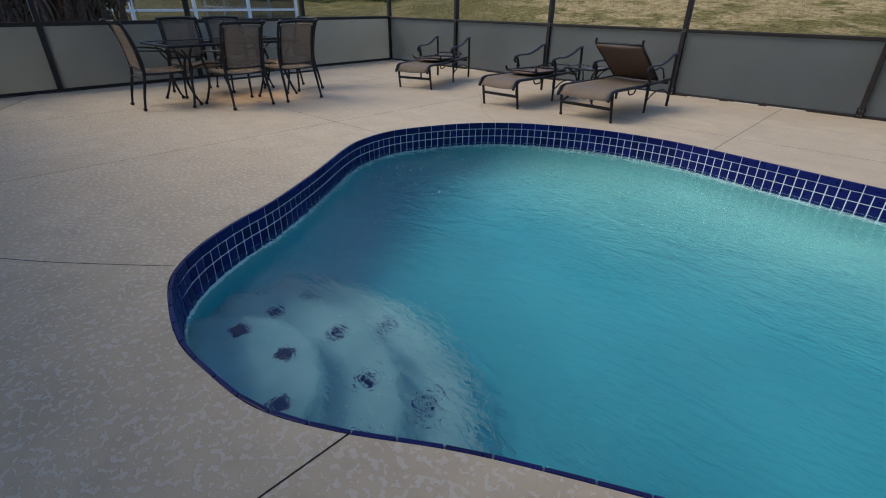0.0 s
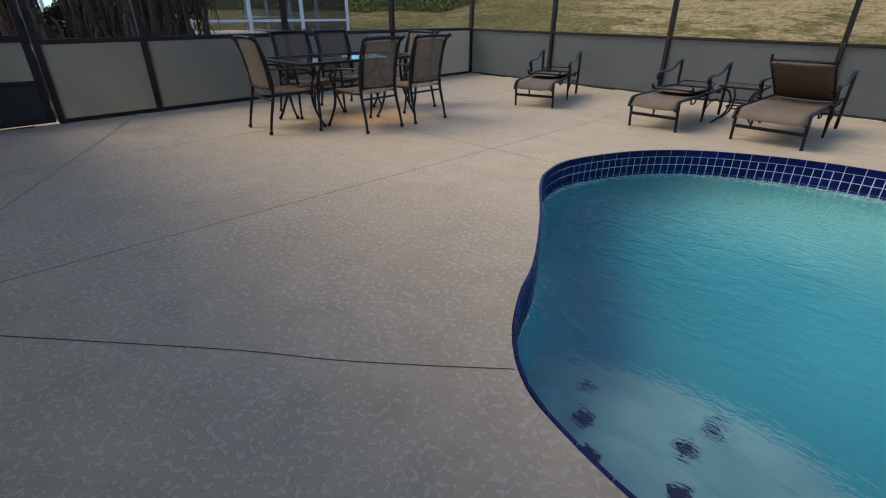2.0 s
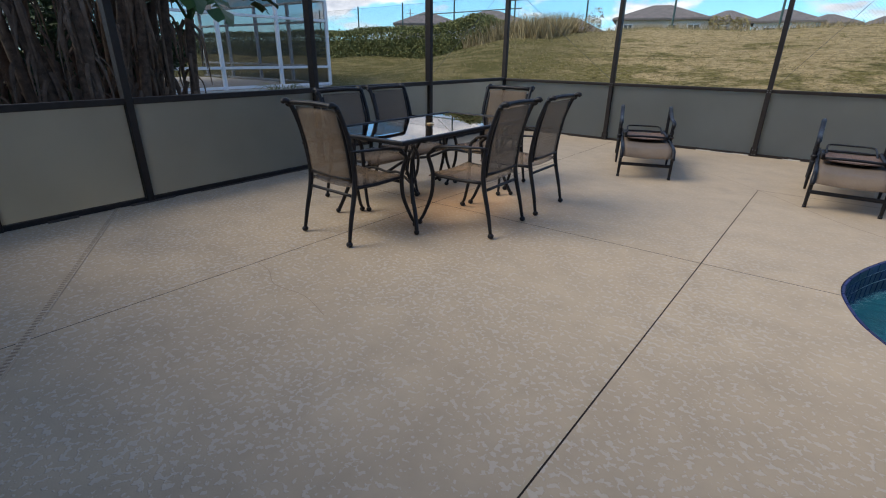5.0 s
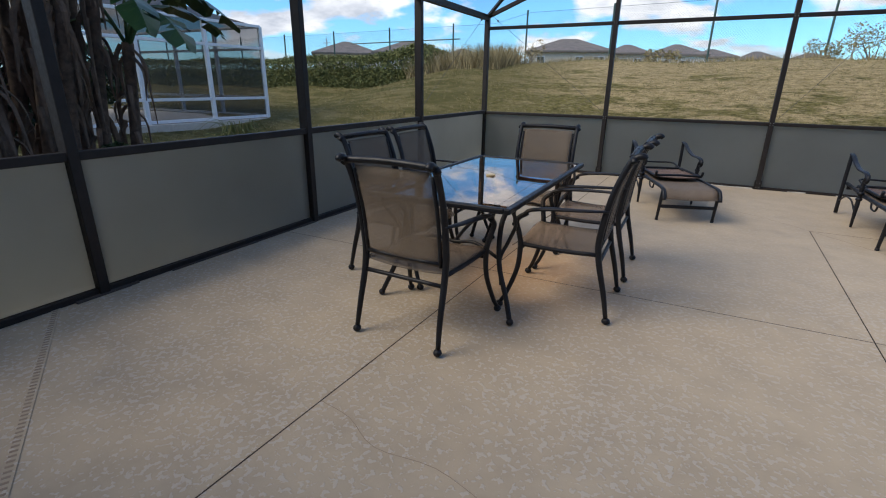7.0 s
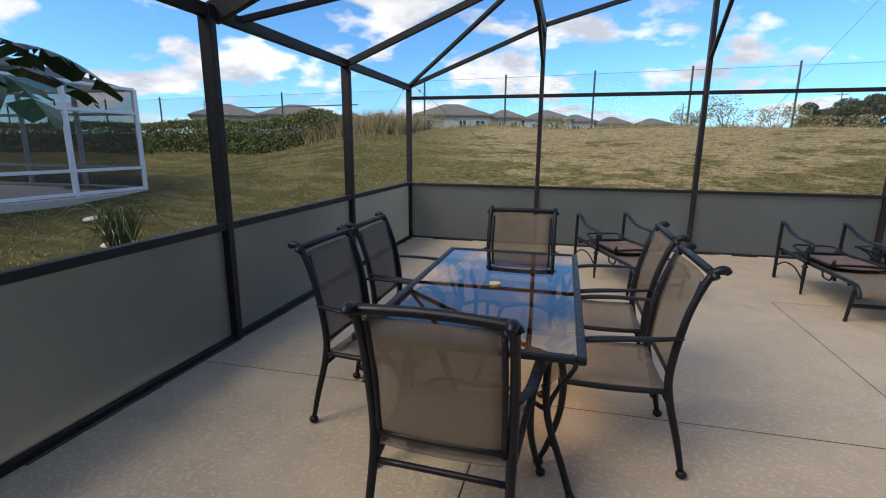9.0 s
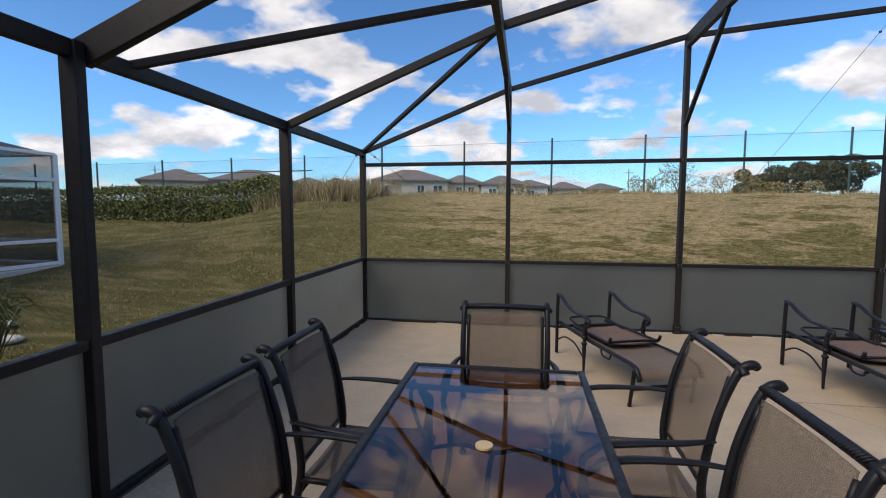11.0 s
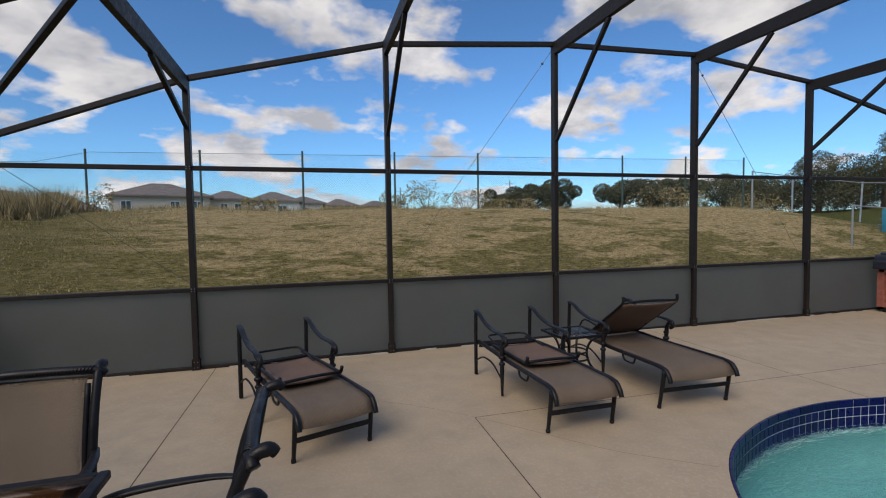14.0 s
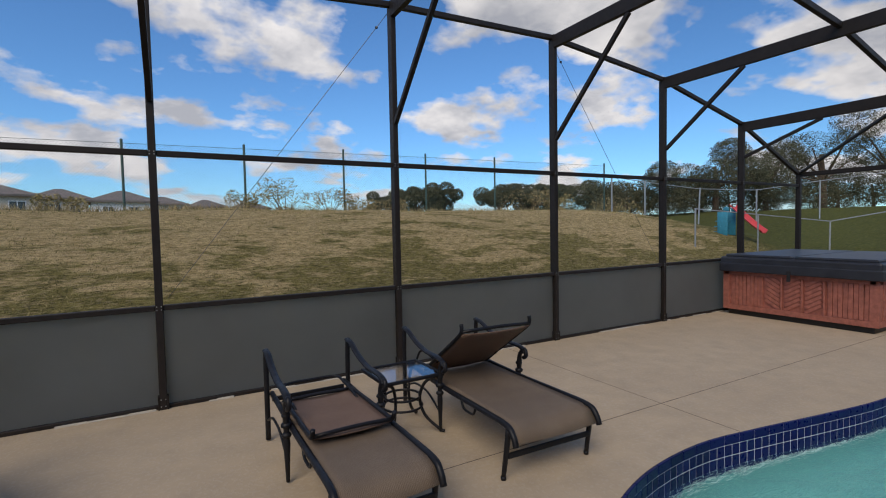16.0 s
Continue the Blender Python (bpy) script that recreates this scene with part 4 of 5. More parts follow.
    for ob in top.children:
        ob.data.transform(Matrix.Diagonal((1, .965, 1, 1)))
    return top


flat_label = "dark metal chaise lounger with brown sling, back folded onto the seat"
lounger = sun_lounger(.268, False, flat_label)
lounger.matrix_basis = pose(-4.655, 5.675, 0, 0, 0, 0.3)
copy_thing(lounger, pose(-6.465, 5.86, 0, 0, 0, 18.5))
sun_lounger(.325, True, "dark metal chaise lounger with brown sling, back tipped forward").matrix_basis = pose(-3.50, 5.80, 0, 0, 0, -2)

side = empty("side_table", "small square glass-topped side table with curved dark legs", "side table")
bm = bmesh.new()
box(bm, (0, 0, .445), (.44, .40, .006), .001)
part("glass_top", bm, M_GLASS_P, side, "pebbled glass panel").visible_shadow = False
bm = bmesh.new()
for s in (-1, 1):
    box(bm, (s * .228, 0, .442), (.024, .45, .026), .006)
    box(bm, (0, s * .209, .4415), (.43, .024, .025), .006)
part("rim", bm, M_IRON, side)
for sx in (-1, 1):
    for sy in (-1, 1):
        bm = bmesh.new()
        tube(bm, [(sx * .20, sy * .18, .43), (sx * .13, sy * .12, .37), (sx * .10, sy * .09, .25), (sx * .13, sy * .12, .12), (sx * .21, sy * .20, .025), (sx * .235, sy * .222, .014)], .012, 8, 5)
        part("leg", bm, M_IRON, side, "", True)
for z, r in ((.19, .15), (.26, .135)):
    bm = bmesh.new()
    tube(bm, [(r * math.cos(k * math.pi / 6), r * math.sin(k * math.pi / 6), z) for k in range(12)], .009, 6, 3, closed=True)
    part("ring", bm, M_IRON, side, "", True)
side.matrix_basis = pose(-4.05, 6.78, 0, 0, 0, 2)

# ---- hot tub ----
SX0, SX1, SY0, SY1 = 2.44, 4.48, 6.12, 8.14
tub = empty("hot_tub", "red cedar hot tub with a closed black vinyl cover", "hot tub")
cx, cy = (SX0 + SX1) / 2, (SY0 + SY1) / 2
bm = bmesh.new()
box(bm, (cx, cy, .05), (SX1 - SX0 - .12, SY1 - SY0 - .12, .10), .01)
part("base", bm, M_KICK, tub, "recessed black base")
bm = bmesh.new()
box(bm, (cx, cy, .42), (SX1 - SX0 - .06, SY1 - SY0 - .06, .66), .02)
part("cabinet", bm, M_CEDAR, tub)
for face in range(2):
    # 0: side towards -x, 1: side towards -y
    a, b = ((SY0, SY1) if face == 0 else (SX0, SX1))
    L = b - a

    def put(bm, u0, u1, z0, z1, proud, lean=0.0):
        um, zm = a + (u0 + u1) / 2, (z0 + z1) / 2
        if face == 0:
            box(bm, (SX0 + .03 - proud / 2, um, zm), (proud, u1 - u0, z1 - z0), .004, Matrix.Rotation(lean, 4, "X"))
        else:
            box(bm, (um, SY0 + .03 - proud / 2, zm), (u1 - u0, proud, z1 - z0), .004, Matrix.Rotation(-lean, 4, "Y"))

    for u0, u1, z0, z1 in ((0, L, .09, .17), (.03, L - .03, .66, .745), (0, .10, .17, .745), (L - .10, L, .17, .745)):
        bm = bmesh.new()
        put(bm, u0, u1, z0, z1, .032)
        part("trim_board", bm, M_CEDAR, tub)
    u = .105
    k = 0
    while u < L - .15:
        cen = L / 2
        if abs(u + .03 - cen) > .42:
            bm = bmesh.new()
            put(bm, u, u + .052, .172, .658, .018 + .004 * (k % 2))
            part("slat", bm, M_CEDAR, tub)
            u += .058
        else:
            u = cen + .42
        k += 1
    for m0 in (-.40, -.135, .135):
        s = -1 if m0 < 0 else 1
        for j in range(7):
            bm = bmesh.new()
            z = .215 + j * .066
            put(bm, L / 2 + m0 + .012, L / 2 + m0 + .248, z, z + .05, .020, s * radians(32))
            part("chevron_slat", bm, M_CEDAR, tub)
    for m0 in (-.42, -.145, .125, .40):
        bm = bmesh.new()
        put(bm, L / 2 + m0, L / 2 + m0 + .028, .172, .658, .034)
        part("trim_board", bm, M_CEDAR, tub)
bm = bmesh.new()
box(bm, (cx - .02, cy - .02, .87), (SX1 - SX0 + .12, SY1 - SY0 + .06, .17), .03)
box(bm, (cx - .02, cy - .02, .785), (SX1 - SX0 + .14, SY1 - SY0 + .08, .14), .015)
cover = part("cover", bm, M_VINYL, tub, "padded black vinyl cover")
bm = bmesh.new()
box(bm, (cx - .02, cy - .53, .968), (SX1 - SX0 + .06, .96, .05), .02)
box(bm, (cx - .02, cy + .47, .968), (SX1 - SX0 + .06, .96, .05), .02)
part("cover_fold", bm, M_VINYL, cover)
bm = bmesh.new()
box(bm, (SX0 - .098, cy, .70), (.012, .05, .16), .004)
part("strap", bm, M_KICK, cover)


# ---- boundary fence on the berm ----
FENCE_Y, FX0, FX1 = 19.2, -34.65, 11.9
fence = empty("chain_link_fence", "tall green chain-link fence along the berm", "fence")
x = FX0
posts_x = []
while x < FX1 + .1:
    posts_x.append(x)
    x += 3.105


def fence_base(x):
    return land(x, FENCE_Y)


for x in posts_x:
    bm = bmesh.new()
    top = (3.66 + .012 * (x + 13) if x < -13.5 else 4.17 + .016 * x * (x < 0) + .01 * max(0, x))
    tube(bm, [(x, FENCE_Y, fence_base(x) - .1), (x, FENCE_Y, top)], .034, 8, 1)
    ball(bm, (x, FENCE_Y, top), .042, 1)
    part("fence_post", bm, M_FENCE, fence)
for a, b in ((-21.2, -15.7),):
    bm = bmesh.new()
    tube(bm, [(a, FENCE_Y, 3.02), (b, FENCE_Y, 3.08)], .025, 6, 1)
    part("fence_rail", bm, M_FENCE, fence)
bm = bmesh.new()
tube(bm, [(FX0, FENCE_Y, 3.32), (-14.2, FENCE_Y, 3.58), (-12.8, FENCE_Y, 3.90), (FX1, FENCE_Y, 4.20)], .006, 5, 1)
part("tension_wire", bm, M_FENCE, fence)
verts, faces = [], []
pitch = .085
n = int((FX1 - FX0) / pitch)
for i in range(n):
    x = FX0 + i * pitch
    z0 = fence_base(x) + .02
    z1 = 3.58 + .012 * (x + 13) if x < -13.5 else 4.08 + .016 * min(0, x) + .01 * max(0, x)
    h = z1 - z0
    for s in (-1, 1):
        x2 = min(max(x + s * h, FX0), FX1)
        z2 = z0 + abs(x2 - x)
        w = .0024
        k = len(verts)
        verts += [(x - w, FENCE_Y, z0), (x + w, FENCE_Y, z0), (x2 + w, FENCE_Y + .003, z2), (x2 - w, FENCE_Y + .003, z2),
                  (x, FENCE_Y - w, z0), (x, FENCE_Y + w, z0), (x2, FENCE_Y + w, z2), (x2, FENCE_Y - w, z2)]
        faces += [(k, k + 1, k + 2, k + 3), (k + 4, k + 5, k + 6, k + 7)]
me = bpy.data.meshes.new("wire_mesh")
me.from_pydata(verts, [], faces)
me.materials.append(M_FENCE)
wires = tagged(new("wire_mesh", me), "diamond wire mesh", kind="stuff")
wires.parent = fence

# leaning end frame and side fence towards the neighbour's yard
gate = empty("fence_end_frame", "galvanised chain-link fence on the side lawn", "fence")
SIDE_POSTS = [(12.2, 19.0), (14.0, 18.6), (16.6, 17.6), (19.4, 16.4), (22.4, 15.0), (25.6, 13.4), (29.0, 11.6), (32.6, 9.6), (36.0, 7.4)]
for i, (x, y) in enumerate(SIDE_POSTS):
    bm = bmesh.new()
    g = land(x, y)
    tube(bm, [(x, y, g - .1), (x + (.12 if i % 3 == 2 else 0), y, g + 1.9)], .035, 8, 1)
    part("fence_post", bm, M_GALV, gate)
for (x0, y0), (x1, y1) in zip(SIDE_POSTS, SIDE_POSTS[1:]):
    bm = bmesh.new()
    tube(bm, [(x0, y0, land(x0, y0) + 1.86), (x1, y1, land(x1, y1) + 1.86)], .02, 6, 1)
    part("fence_rail", bm, M_GALV, gate)

low = empty("low_fence", "low galvanised chain-link fence crossing the side lawn", "fence")
LOW = [(8.6, 12.6), (10.8, 11.9), (13.4, 11.0), (16.0, 10.0), (18.8, 8.8)]
for x, y in LOW:
    bm = bmesh.new()
    tube(bm, [(x, y, land(x, y) - .1), (x, y, land(x, y) + 1.2)], .025, 8, 1)
    part("fence_post", bm, M_GALV, low)
for (x0, y0), (x1, y1) in zip(LOW, LOW[1:]):
    bm = bmesh.new()
    tube(bm, [(x0, y0, land(x0, y0) + 1.18), (x1, y1, land(x1, y1) + 1.18)], .018, 6, 1)
    part("fence_rail", bm, M_GALV, low)

# toddler slide on the side lawn
slide = empty("toy_slide", "small red and teal plastic toddler slide on the lawn", "slide")
gx, gy = 11.6, 13.3
gz = land(gx, gy)
bm = bmesh.new()
rows = []
for u in np.linspace(0, 1, 10):
    z = gz + .92 * (1 - u) ** 1.15 + .06
    for_y = gy - .1 - u * .85
    rows.append([(gx + .1 + dx + u * .36, for_y, z + (.10 if abs(dx) > .2 else 0)) for dx in (-.25, -.22, -.1, .1, .22, .25)])
sheet(bm, rows, .02)
part("chute", bm, M_RED, slide, "red plastic chute", True)
bm = bmesh.new()
for s in (-1, 1):
    box(bm, (gx + .1 + s * .25, gy + .12, gz + .42), (.05, .36, .84), .02)
    ball(bm, (gx + .1 + s * .25, gy + .0, gz + .92), .10, 2, (.4, 1.2, 1))
for j in range(4):
    box(bm, (gx + .1, gy + .30 + j * .05, gz + .70 - j * .19), (.46, .10, .04), .015)
part("ladder", bm, M_BLUE, slide, "teal plastic ladder", True)


# garden shed on the side lawn
shed = empty("garden_shed", "small dark weathered plank shed on the side lawn", "shed")
SH = land(11.2, 7.0)
bm = bmesh.new()
box(bm, (11.3, 6.8, SH + .85), (2.3, 2.4, 1.8), .01)
part("wall", bm, M_BARK, shed)
for k in range(16):
    for face in (0, 1):
        bm = bmesh.new()
        if face == 0:
            box(bm, (10.13, 5.66 + k * .152, SH + .86), (.03, .14, 1.72), .004)
        else:
            box(bm, (10.22 + k * .144, 8.02, SH + .86), (.132, .03, 1.72), .004)
        part("plank", bm, M_BARK, shed)
bm = bmesh.new()
vs = [bm.verts.new(v) for v in ((9.95, 5.4, SH + 1.70), (9.95, 8.2, SH + 1.70), (12.65, 8.2, SH + 1.70), (12.65, 5.4, SH + 1.70), (11.3, 5.4, SH + 2.5), (11.3, 8.2, SH + 2.5))]
for f in ((0, 1, 5, 4), (2, 3, 4, 5), (0, 4, 3), (1, 2, 5), (0, 3, 2, 1)):
    bm.faces.new([vs[i] for i in f])
part("roof", bm, M_ROOF, shed)


# ---- distant houses ----
def house(x, y, width, depth, eave, ridge, wall, turn, windows):
    top = empty("house", "distant two-storey stucco house with a hipped shingle roof", "house", "houses beyond the fence")
    bm = bmesh.new()
    box(bm, (0, 0, eave / 2 - .6), (width, depth, eave + 1.2), .02)
    part("wall", bm, wall, top)
    bm = bmesh.new()
    o = .5
    w, dd = width / 2 + o, depth / 2 + o
    rl = max(.4, width / 2 - depth / 2 * .95)
    b_ = [bm.verts.new(v) for v in ((-w, -dd, eave), (w, -dd, eave), (w, dd, eave), (-w, dd, eave))]
    l_ = [bm.verts.new((v.co.x, v.co.y, eave - .22)) for v in b_]
    r_ = [bm.verts.new((-rl, 0, ridge)), bm.verts.new((rl, 0, ridge))]
    for f in ((b_[0], b_[1], r_[1], r_[0]), (b_[1], b_[2], r_[1]), (b_[2], b_[3], r_[0], r_[1]), (b_[3], b_[0], r_[0]), tuple(l_[::-1])):
        bm.faces.new(f)
    for i in range(4):
        bm.faces.new((l_[i], l_[(i + 1) % 4], b_[(i + 1) % 4], b_[i]))
    part("roof", bm, M_ROOF, top)
    for u, s in windows:
        bm = bmesh.new()
        box(bm, (u * width / 2, -depth / 2 - .02, eave - 1.35), (s, .08, 1.35), .01)
        win = part("window", bm, M_WHITE, top)
        bm = bmesh.new()
        for k in (-1, 1):
            box(bm, (u * width / 2 + k * s * .235, -depth / 2 - .07, eave - 1.35), (s * .40, .03, 1.15), .005)
        part("pane", bm, M_PANE, win)
    top.matrix_basis = pose(x, y, 0.62 if y > 20 else 0.0, 0, 0, turn)
    return top


house(-52.8, 58.1, 8.2, 9, 4.55, 6.25, M_STUCCO, 40, [(-.5, 1.2), (.4, 1.2)])
house(-45.2, 63.0, 9.6, 8, 4.80, 6.45, M_STUCCO_W, 33, [(-.7, 1.3), (-.2, 1.1), (.45, 1.3)])
house(-40.6, 70.5, 5.0, 7, 4.65, 5.85, M_STUCCO_W, 28, [(-.4, 1.0), (.5, 1.0)])
house(-35.1, 68.5, 8.0, 8, 3.35, 5.55, M_STUCCO, 26, [(0, 1.2)])
house(-25.5, 74.6, 10.8, 9, 5.30, 7.15, M_STUCCO, 17, [(-.72, 1.1), (.25, 1.1), (.72, 1.5)])
house(-18.0, 78.4, 5.2, 7, 5.20, 6.50, M_STUCCO, 12, [(-.2, 1.0), (.5, 1.0)])
house(-11.5, 77.9, 6.6, 8, 4.85, 6.35, M_STUCCO_W, 8, [(-.5, 1.2), (.3, 1.2)])
house(-7.2, 81.9, 5.2, 7, 4.75, 5.90, M_STUCCO_W, 6, [(0, 1.0)])
house(-1.5, 85.8, 4.8, 7, 4.55, 5.75, M_STUCCO, 3, [(0, 1.0)])
house(5.2, 89.5, 5.4, 7, 4.55, 5.65, M_STUCCO, 0, [(-.3, 1.0)])

# utility poles on the skyline
for x, y, h in ((-31, 96, 9.0), (12, 100, 9.5), (33, 92, 10.5), (-70, 74, 9.0)):
    bm = bmesh.new()
    tube(bm, [(x, y, 0), (x, y, h)], .11, 8, 1)
    pole = empty("utility_pole", "slim grey utility pole on the skyline", "pole", "skyline poles")
    part("shaft", bm, M_GALV, pole)
    bm = bmesh.new()
    beam(bm, (x - .9, y, h - .7), (x + .9, y, h - .7), .1, .1)
    part("crossarm", bm, M_GALV, pole)


# ---- trees, shrubs, hedge ----
def leaf_cloud(rng, blobs, count, size, flat=1.0):
    """Small leaf quads scattered in uneven blobs (centre, radius)."""
    verts, faces = [], []
    wt = [b[1] ** 2 for b in blobs]
    for _ in range(count):
        (bx, by, bz), r = rng.choices(blobs, wt)[0]
        u, v = rng.uniform(-1, 1), rng.uniform(0, 6.283)
        q = r * rng.uniform(.45, 1.0) ** .5
        s = math.sqrt(1 - u * u)
        p = Vector((bx + q * s * math.cos(v), by + q * s * math.sin(v), bz + q * u * flat))
        a = Vector((rng.gauss(0, 1), rng.gauss(0, 1), rng.gauss(0, .6))).normalized()
        b = a.cross(Vector((rng.gauss(0, 1), rng.gauss(0, 1), rng.gauss(0, 1)))).normalized()
        L, W = size * rng.uniform(.6, 1.3), size * rng.uniform(.3, .6)
        k = len(verts)
        verts += [p - a * L, p + b * W, p + a * L, p - b * W]
        faces.append((k, k + 1, k + 2, k + 3))
    return verts, faces


def crown(name, data, mat, parent, label=""):
    me = bpy.data.meshes.new(name)
    me.from_pydata(data[0], [], data[1])
    me.materials.append(mat)
    ob = new(name, me)
    ob.parent = parent
    if label:
        ob["label"] = label
    return ob


def tree(x, y, h, w, seed, count, size, label="leafy dark-green tree beyond the fence", mat=None, low=0.30):
    rng = random.Random(seed)
    top = empty("tree", label, "tree", "trees beyond the fence")
    z = land(x, y)
    bm = bmesh.new()
    tube(bm, [(0, 0, -.2), (rng.uniform(-.1, .1), 0, h * .25), (rng.uniform(-.3, .3), rng.uniform(-.2, .2), h * .6)], .035 * h, 8, 3, radii=(1.3, 1, .6))
    blobs = []
    for i in range(11):
        a, r = rng.uniform(0, 6.283), w * .5 * rng.uniform(.25, 1)
        c = (r * math.cos(a), r * math.sin(a), h * rng.uniform(low, .86))
        blobs.append((c, w * rng.uniform(.15, .26)))
        tube(bm, [(0, 0, h * .3), (c[0] * .5, c[1] * .5, (h * .35 + c[2]) / 2), c], .012 * h, 6, 3, radii=(1, .7, .35))
    part("trunk", bm, M_BARK, top, "", True)
    crown("crown", leaf_cloud(rng, blobs, count, size, .8), mat or M_TREE, top)
    top.matrix_basis = pose(x, y, z)
    return top


for i, (x, y, h, w) in enumerate(((21.4, 66, 5.7, 5.5), (24.3, 64.5, 6.2, 6.5), (27.6, 62.9, 5.7, 6), (34.3, 58.3, 5.0, 6.5), (37.5, 55.8, 5.3, 6), (40.9, 54.3, 5.5, 5), (46, 50, 5.4, 7))):
    tree(x, y, h, w, 40 + i, 15000, .13, low=0.4)
for i, (x, y, h, w) in enumerate(((29.5, 24.5, 5.6, 5.5), (33.5, 23.0, 5.2, 6), (37.5, 21.0, 7.2, 7.5), (41.5, 18.0, 7.4, 7), (44, 13.5, 6.6, 7), (46, 8.5, 6.4, 7), (26.5, 26.5, 3.6, 5), (22, 30, 3.2, 5))):
    tree(x, y, h, w, 70 + i, 24000, .055, "open-crowned dark tree beyond the side lawn")
for i, (x, y, h, w) in enumerate(((20, 31.5, 2.0, 5), (25, 28.5, 2.4, 5), (28, 27.5, 2.6, 5), (33, 25.5, 2.8, 6), (38, 23, 3.0, 6), (42, 19.5, 3.2, 6), (45.5, 14, 3.2, 6), (48, 9, 3.2, 7), (30.5, 26.5, 3.0, 6), (35.5, 24, 3.2, 6), (40, 21, 3.4, 6), (44, 16.5, 3.4, 6), (47, 11.5, 3.4, 7), (49, 6, 3.6, 7), (50, 0, 5.5, 8))):
    tree(x, y, h, w, 170 + i, 11000, .06, "low scrubby tree filling the gap behind the side lawn", None, 0.05)


def shrub(x, y, h, w, seed, count, mat, label):
    rng = random.Random(seed)
    top = empty("shrub", label, "shrub", "shrubs outside the enclosure")
    bm = bmesh.new()
    blobs = []
    for i in range(7):
        c = (rng.uniform(-.45, .45) * w, rng.uniform(-.3, .3) * w, h * rng.uniform(.35, .85))
        blobs.append((c, w * rng.uniform(.14, .24)))
        tube(bm, [(c[0] * .2, c[1] * .2, -.05), (c[0] * .6, c[1] * .6, c[2] * .5), c], .008 + .006 * h, 5, 3, radii=(1, .7, .4))
    part("stems", bm, M_BARK, top)
    crown("leaves", leaf_cloud(rng, blobs, count * 2, .028 + .012 * h), mat, top)
    top.matrix_basis = pose(x, y, land(x, y))


for i, (x, y, h, w) in enumerate(((-2.6, 18.5, .85, 1.5), (-1.2, 18.6, .7, 1.4), (-3.7, 18.7, .6, 1.0), (.7, 18.7, .5, 1.3), (-.2, 18.9, .6, 1.0), (7.2, 18.9, .9, 2.0), (8.6, 18.7, .7, 1.6), (-12.6, 18.2, .7, 1.4), (-8.0, 18.8, .45, 1.0), (13.6, 20.5, 1.3, 2.6), (15.4, 20.9, 1.2, 2.4))):
    shrub(x, y, h, w, 120 + i, 420, M_STRAW if i % 2 else M_TUFT, "scrubby dry shrub on the crest of the berm")
for i, (x, y, h, w) in enumerate(((-11.7, 3.05, .8, .8), (-13.4, 2.2, 2.0, 1.6), (-13.6, 3.4, 1.7, 1.5), (-13.5, .8, 1.8, 1.6), (-13.7, 2.9, 2.3, 1.7), (-13.6, 1.5, 2.3, 1.7))):
    shrub(x, y, h, w, 160 + i, 2200, M_BUSH, "leafy green shrub beside the banana-like plants")

# clipped hedge
rng = random.Random(21)
hedge = empty("hedge", "long clipped dark-green hedge at the edge of the lawn", "hedge")
bm = bmesh.new()
box(bm, (-31.4, 17.0, 1.22), (31.2, 1.1, 1.3), .25)
part("stems", bm, M_HEDGE, hedge, "dark inner branches")
verts, faces = [], []
for _ in range(74000):
    u = -15.3 - 32.0 * rng.random() ** 1.25
    f = rng.random()
    hgt = .62 + .06 * noise.noise((u * .8, 0, 2)) * 2
    base = land(u, 16.4) - .05
    end = smoothstep(-15.4, -16.2, u)
    if f < .6:
        p = Vector((u, 16.25 + rng.gauss(0, .07), base + rng.uniform(0, 1.08 * (.6 + .4 * end))))
    else:
        p = Vector((u, rng.uniform(16.25, 17.6), base + 1.08 * (.6 + .4 * end) + rng.gauss(0, .05) + hgt * .1))
    a = Vector((rng.gauss(0, 1), rng.gauss(0, 1), rng.gauss(0, .7))).normalized()
    b = a.cross(Vector((rng.gauss(0, 1), rng.gauss(0, 1), rng.gauss(0, 1)))).normalized()
    L, W = rng.uniform(.03, .065), rng.uniform(.018, .032)
    k = len(verts)
    verts += [p - a * L, p + b * W, p + a * L, p - b * W]
    faces.append((k, k + 1, k + 2, k + 3))
crown("leaves", (verts, faces), M_HEDGE, hedge)


# giant bird-of-paradise clump outside the left wall
def paddle(bm, base, tip, width, droop, tears, rng):
    """A long torn paddle leaf on a stalk from base to tip."""
    base, tip = Vector(base), Vector(tip)
    out = (tip - base)
    side = out.cross(Vector((0, 0, 1))).normalized()
    n = 12
    mid = []
    for i in range(n + 1):
        f = i / n
        p = base.lerp(tip, f)
        p.z += -droop * f * f + droop * .3 * f
        mid.append(p)
    for s in (-1, 1):
        prev = None
        for i in range(n + 1):
            f = i / n
            w = width * math.sin(math.pi * min(.98, .06 + f * .9)) ** .7
            e = mid[i] + side * s * w + Vector((0, 0, -abs(w) * rng.uniform(.25, .55)))
            cur = (bm.verts.new(mid[i]), bm.verts.new(e))
            if prev and not (i % 3 == 0 and rng.random() < tears):
                bm.faces.new((prev[0], cur[0], cur[1], prev[1]))
            elif prev:
                m_ = bm.verts.new(prev[0].co.lerp(cur[1].co, .5))
                bm.faces.new((prev[0], cur[0], m_))
            prev = cur


